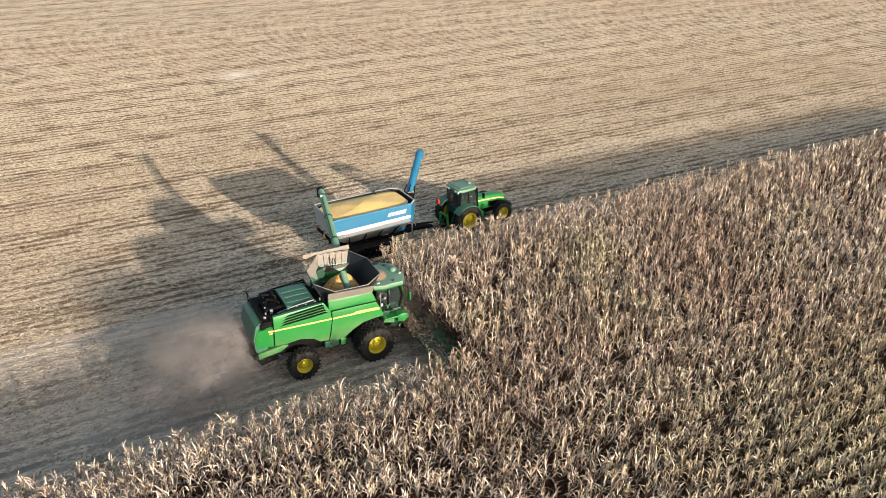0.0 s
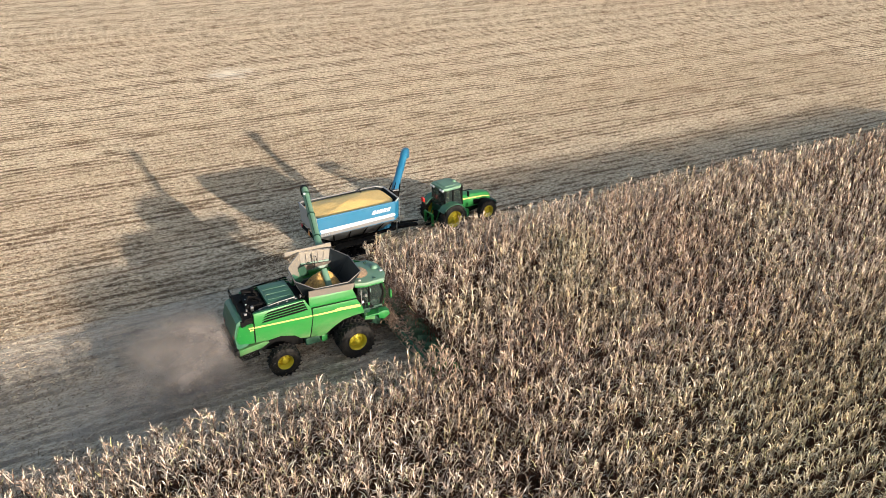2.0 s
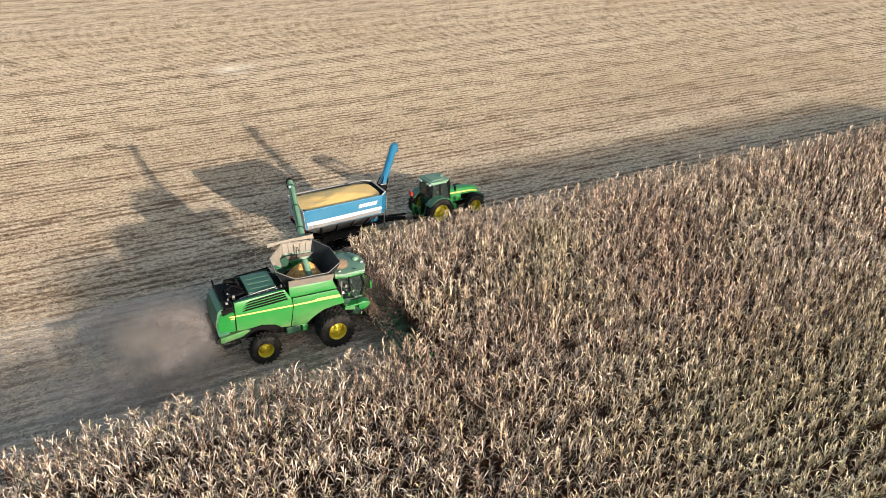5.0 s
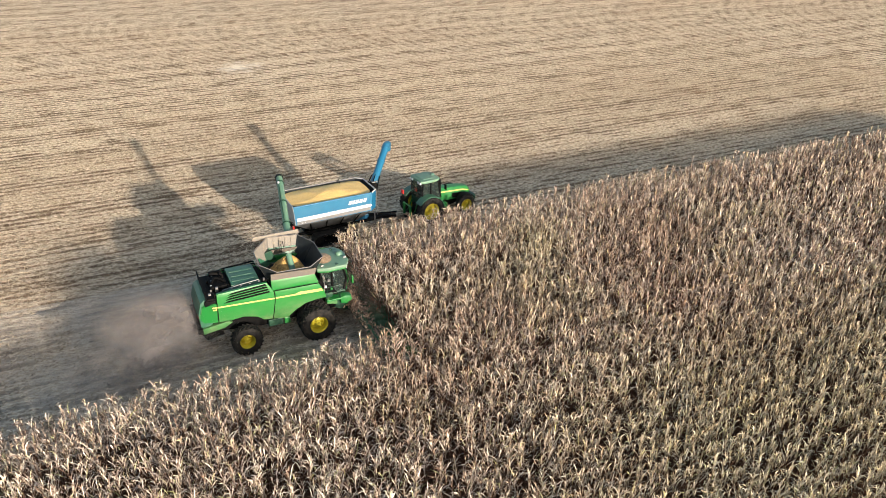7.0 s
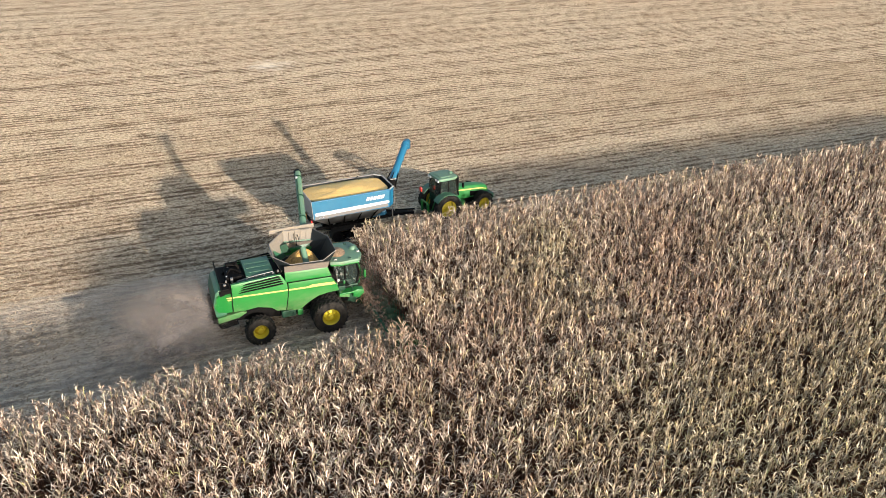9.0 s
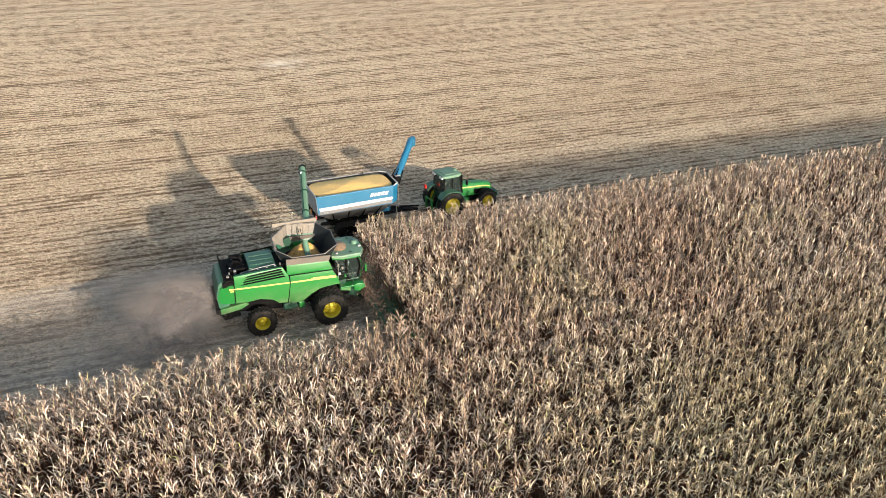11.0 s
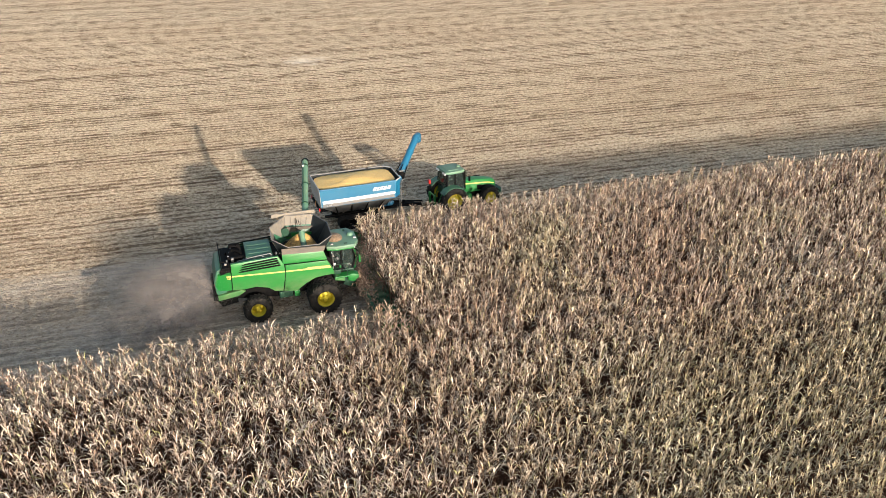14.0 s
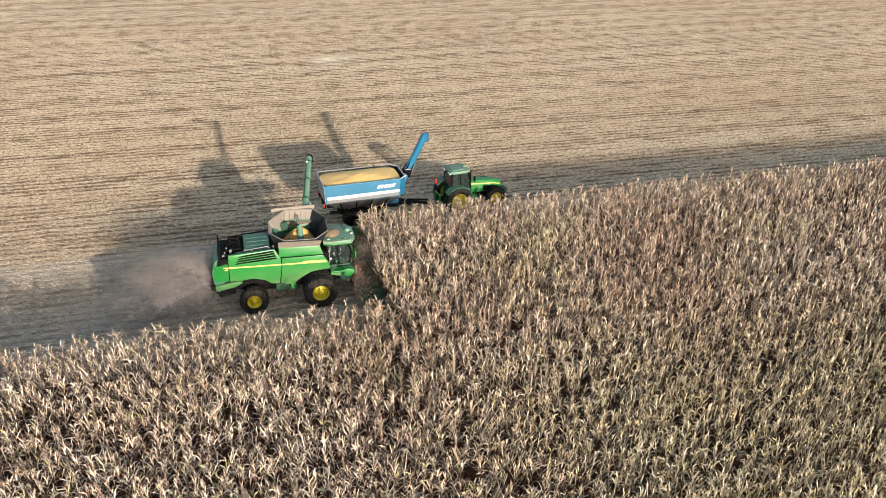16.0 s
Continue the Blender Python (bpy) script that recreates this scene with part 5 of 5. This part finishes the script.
CART_AT = pose(4.45, 9.92, 0.0, 0, 0, 3.0)
cart = make_cart(CART_AT)
make_tractor(pose(11.33, 10.12, 0.0, 0, 0, 8.0))
cart_heap = heap("cart_grain", ellipse(-0.1, 0.0, 2.78, 1.40, 40, 5.0), 3.22, 0.26, GRAIN, "golden maize grain filling the cart, heaped in the middle", "grain", 1.0, -0.1, 0.0)
cart_heap.matrix_world = CART_AT


# ---- dust and chaff in the air and on the header ----
def puff(centres, count, size, r):
    """Fine specks strewn in soft clouds."""
    P = []
    for (x, y, z), (sx, sy, sz), share in centres:
        m = int(count * share)
        p = r.normal(0, 1, (m, 3)) * (sx, sy, sz) + (x, y, z)
        # wisps: specks gather where slow waves meet
        w = np.sin(p[:, 0] * 0.9 + 1.3 * np.sin(p[:, 1] * 0.8)) + np.sin(p[:, 1] * 1.3 + p[:, 2] * 2.1 + 0.7 * p[:, 0])
        p = p[r.random(m) < 0.55 + 0.3 * w]
        P.append(p[p[:, 2] > 0.05])
    P = np.concatenate(P)
    m = len(P)
    V = P[:, None, :] + r.normal(0, size, (m, 3, 3))
    return V.reshape(-1, 3), np.arange(m * 3).reshape(-1, 3)


def haze_layers(lobes, sheets):
    """Wavy slanting layers of hanging dust with the thickness of the lobes they pass through.
    A sheet: its foot in y, its ends in x, its height."""
    V, F, A, n = [], [], [], 0
    nx, nu = 90, 30
    for k, (off, xa, xb, tall) in enumerate(sheets):
        X, U = np.meshgrid(np.linspace(xa, xb, nx), np.linspace(0, 1, nu))
        wave = 0.35 * np.sin(X * 0.8 + 2.1 * k) * np.cos(U * 4 + k) + 0.15 * np.sin(X * 2.3 + U * 7 + k)
        Y = off + tall * U + wave * min(1.0, (xb - xa) / 8)
        Z = 0.15 + tall * U
        T = np.zeros_like(X)
        for (x, y, h), (sx, sy, sz), share in lobes:
            T += share * np.exp(-0.5 * (((X - x) / sx) ** 2 + ((Y - y) / sy) ** 2 + ((Z - h) / sz) ** 2))
        edge = np.clip((xb - X) / 0.8, 0, 1) * np.clip((X - xa) / (0.12 * (xb - xa)), 0, 1) * np.clip((U - 0.1) * 5, 0, 1) * np.clip((1 - U) * 4, 0, 1)
        V.append(np.stack([X, Y, Z], -1).reshape(-1, 3))
        torn = 0.5 + 0.5 * np.sin(X * 1.1 + 1.7 * np.sin(Z * 1.6 + k)) * np.sin(Z * 2.6 + 0.8 * X + 2 * k)
        A.append(np.clip(T * edge * (0.55 + 0.6 * torn) - 0.07, 0, 1.6).ravel())
        i = (np.arange(nu - 1)[:, None] * nx + np.arange(nx - 1)[None]).ravel() + n
        f = np.concatenate([np.stack([i, i + 1, i + nx + 1], -1), np.stack([i, i + nx + 1, i + nx], -1)])
        F.append(f[A[-1][f - n].max(1) > 0.002])
        n += X.size
    return np.concatenate(V), np.concatenate(F), np.concatenate(A)


def dust_cloud(name, lobes, sheets, count, label, haze):
    v1, f1 = puff([(a, b, s * 0.25) for a, b, s in lobes], count, 0.0065, rng)
    v2, f2, thick = haze_layers(lobes, sheets)
    ob = soup(name, np.concatenate([v1, v2]), np.concatenate([f1, f2 + len(v1)]), DUSTY, label, "dust", (haze, np.concatenate([np.zeros(len(f1)), np.ones(len(f2))])))
    at = ob.data.attributes.new("thick", "FLOAT", "POINT")
    at.data.foreach_set("value", np.concatenate([np.ones(len(v1)), thick]).astype(np.float32))
    return ob


def make_dust():
    trail = [((-6.8, -0.6, 1.1), (0.8, 1.1, 0.8), 2.6), ((-8.2, 0.2, 1.7), (1.2, 1.3, 0.9), 2.0), ((-10.0, 1.6, 1.9), (1.3, 1.1, 0.6), 0.7), ((-13.4, 3.2, 1.7), (2.4, 1.1, 0.5), 0.28), ((-18.0, 4.2, 1.6), (3.4, 1.2, 0.5), 0.26), ((-22.0, 0.5, 0.9), (5.0, 3.0, 0.5), 0.25), ((-8.0, -2.0, 0.9), (1.2, 1.2, 0.7), 2.0), ((-8.4, -3.0, 0.65), (1.4, 0.9, 0.45), 1.2), ((-10.4, -2.6, 0.8), (1.4, 1.3, 0.6), 1.0), ((-14.5, -2.4, 0.7), (3.2, 1.4, 0.5), 0.35)]
    dust_cloud("dust_plume", trail, [(-3.9, -18, -6.0, 3.0), (-3.1, -28, -5.8, 3.8), (-2.3, -28, -5.7, 4.2), (-1.5, -28, -5.7, 4.2), (-0.7, -28, -5.7, 4.2), (0.1, -28, -5.5, 4.2), (1.0, -28, -5.3, 4.0)], 150000, "brown dust blown out behind the combine", HAZE)
    front = [((2.9, -0.5, 2.3), (0.4, 0.7, 0.5), 0.6), ((3.2, 0.3, 2.7), (0.4, 0.6, 0.45), 0.5), ((3.0, 0.2, 1.7), (0.5, 1.6, 0.6), 0.7), ((3.2, -2.6, 1.5), (0.5, 1.5, 0.5), 0.6)]
    dust_cloud("header_dust", front, [(-4.6, 1.9, 4.6, 3.4), (-2.6, 1.9, 4.6, 3.9), (-1.7, 1.9, 4.6, 3.9)], 16000, "brown dust rising over the header in front of the cab", HEADER_HAZE)
    bits = []
    for _ in range(8):
        L, w = rng.uniform(0.12, 0.3), rng.uniform(0.03, 0.05)
        b = rng.uniform(0.0, 0.12)
        bits.append((np.array([(-L / 2, -w / 2, 0.0), (-L / 2, w / 2, 0.02), (0, -w / 2, b), (0, w / 2, b + 0.02), (L / 2, 0, 0.03)]), np.array([(0, 1, 3), (0, 3, 2), (2, 3, 4)])))
    n = 1700
    X, Y = rng.normal(2.45, 0.24, n), np.where(rng.random(n) < 0.4, rng.uniform(-1.8, 1.6, n), rng.uniform(-6.0, 3.0, n))
    v, f = spread(bits, X, Y, rng.uniform(0.7, 1.4, n), rng, 0.4)
    v[:, 2] += 0.97 + 0.55 * np.exp(-((v[:, 1] + 0.3) / 0.9) ** 2 - ((v[:, 0] - 2.35) / 0.3) ** 2)
    soup("header_chaff", v, f, CHAFF, "dry husks piled over the header and feeder house", "chaff")


make_dust()
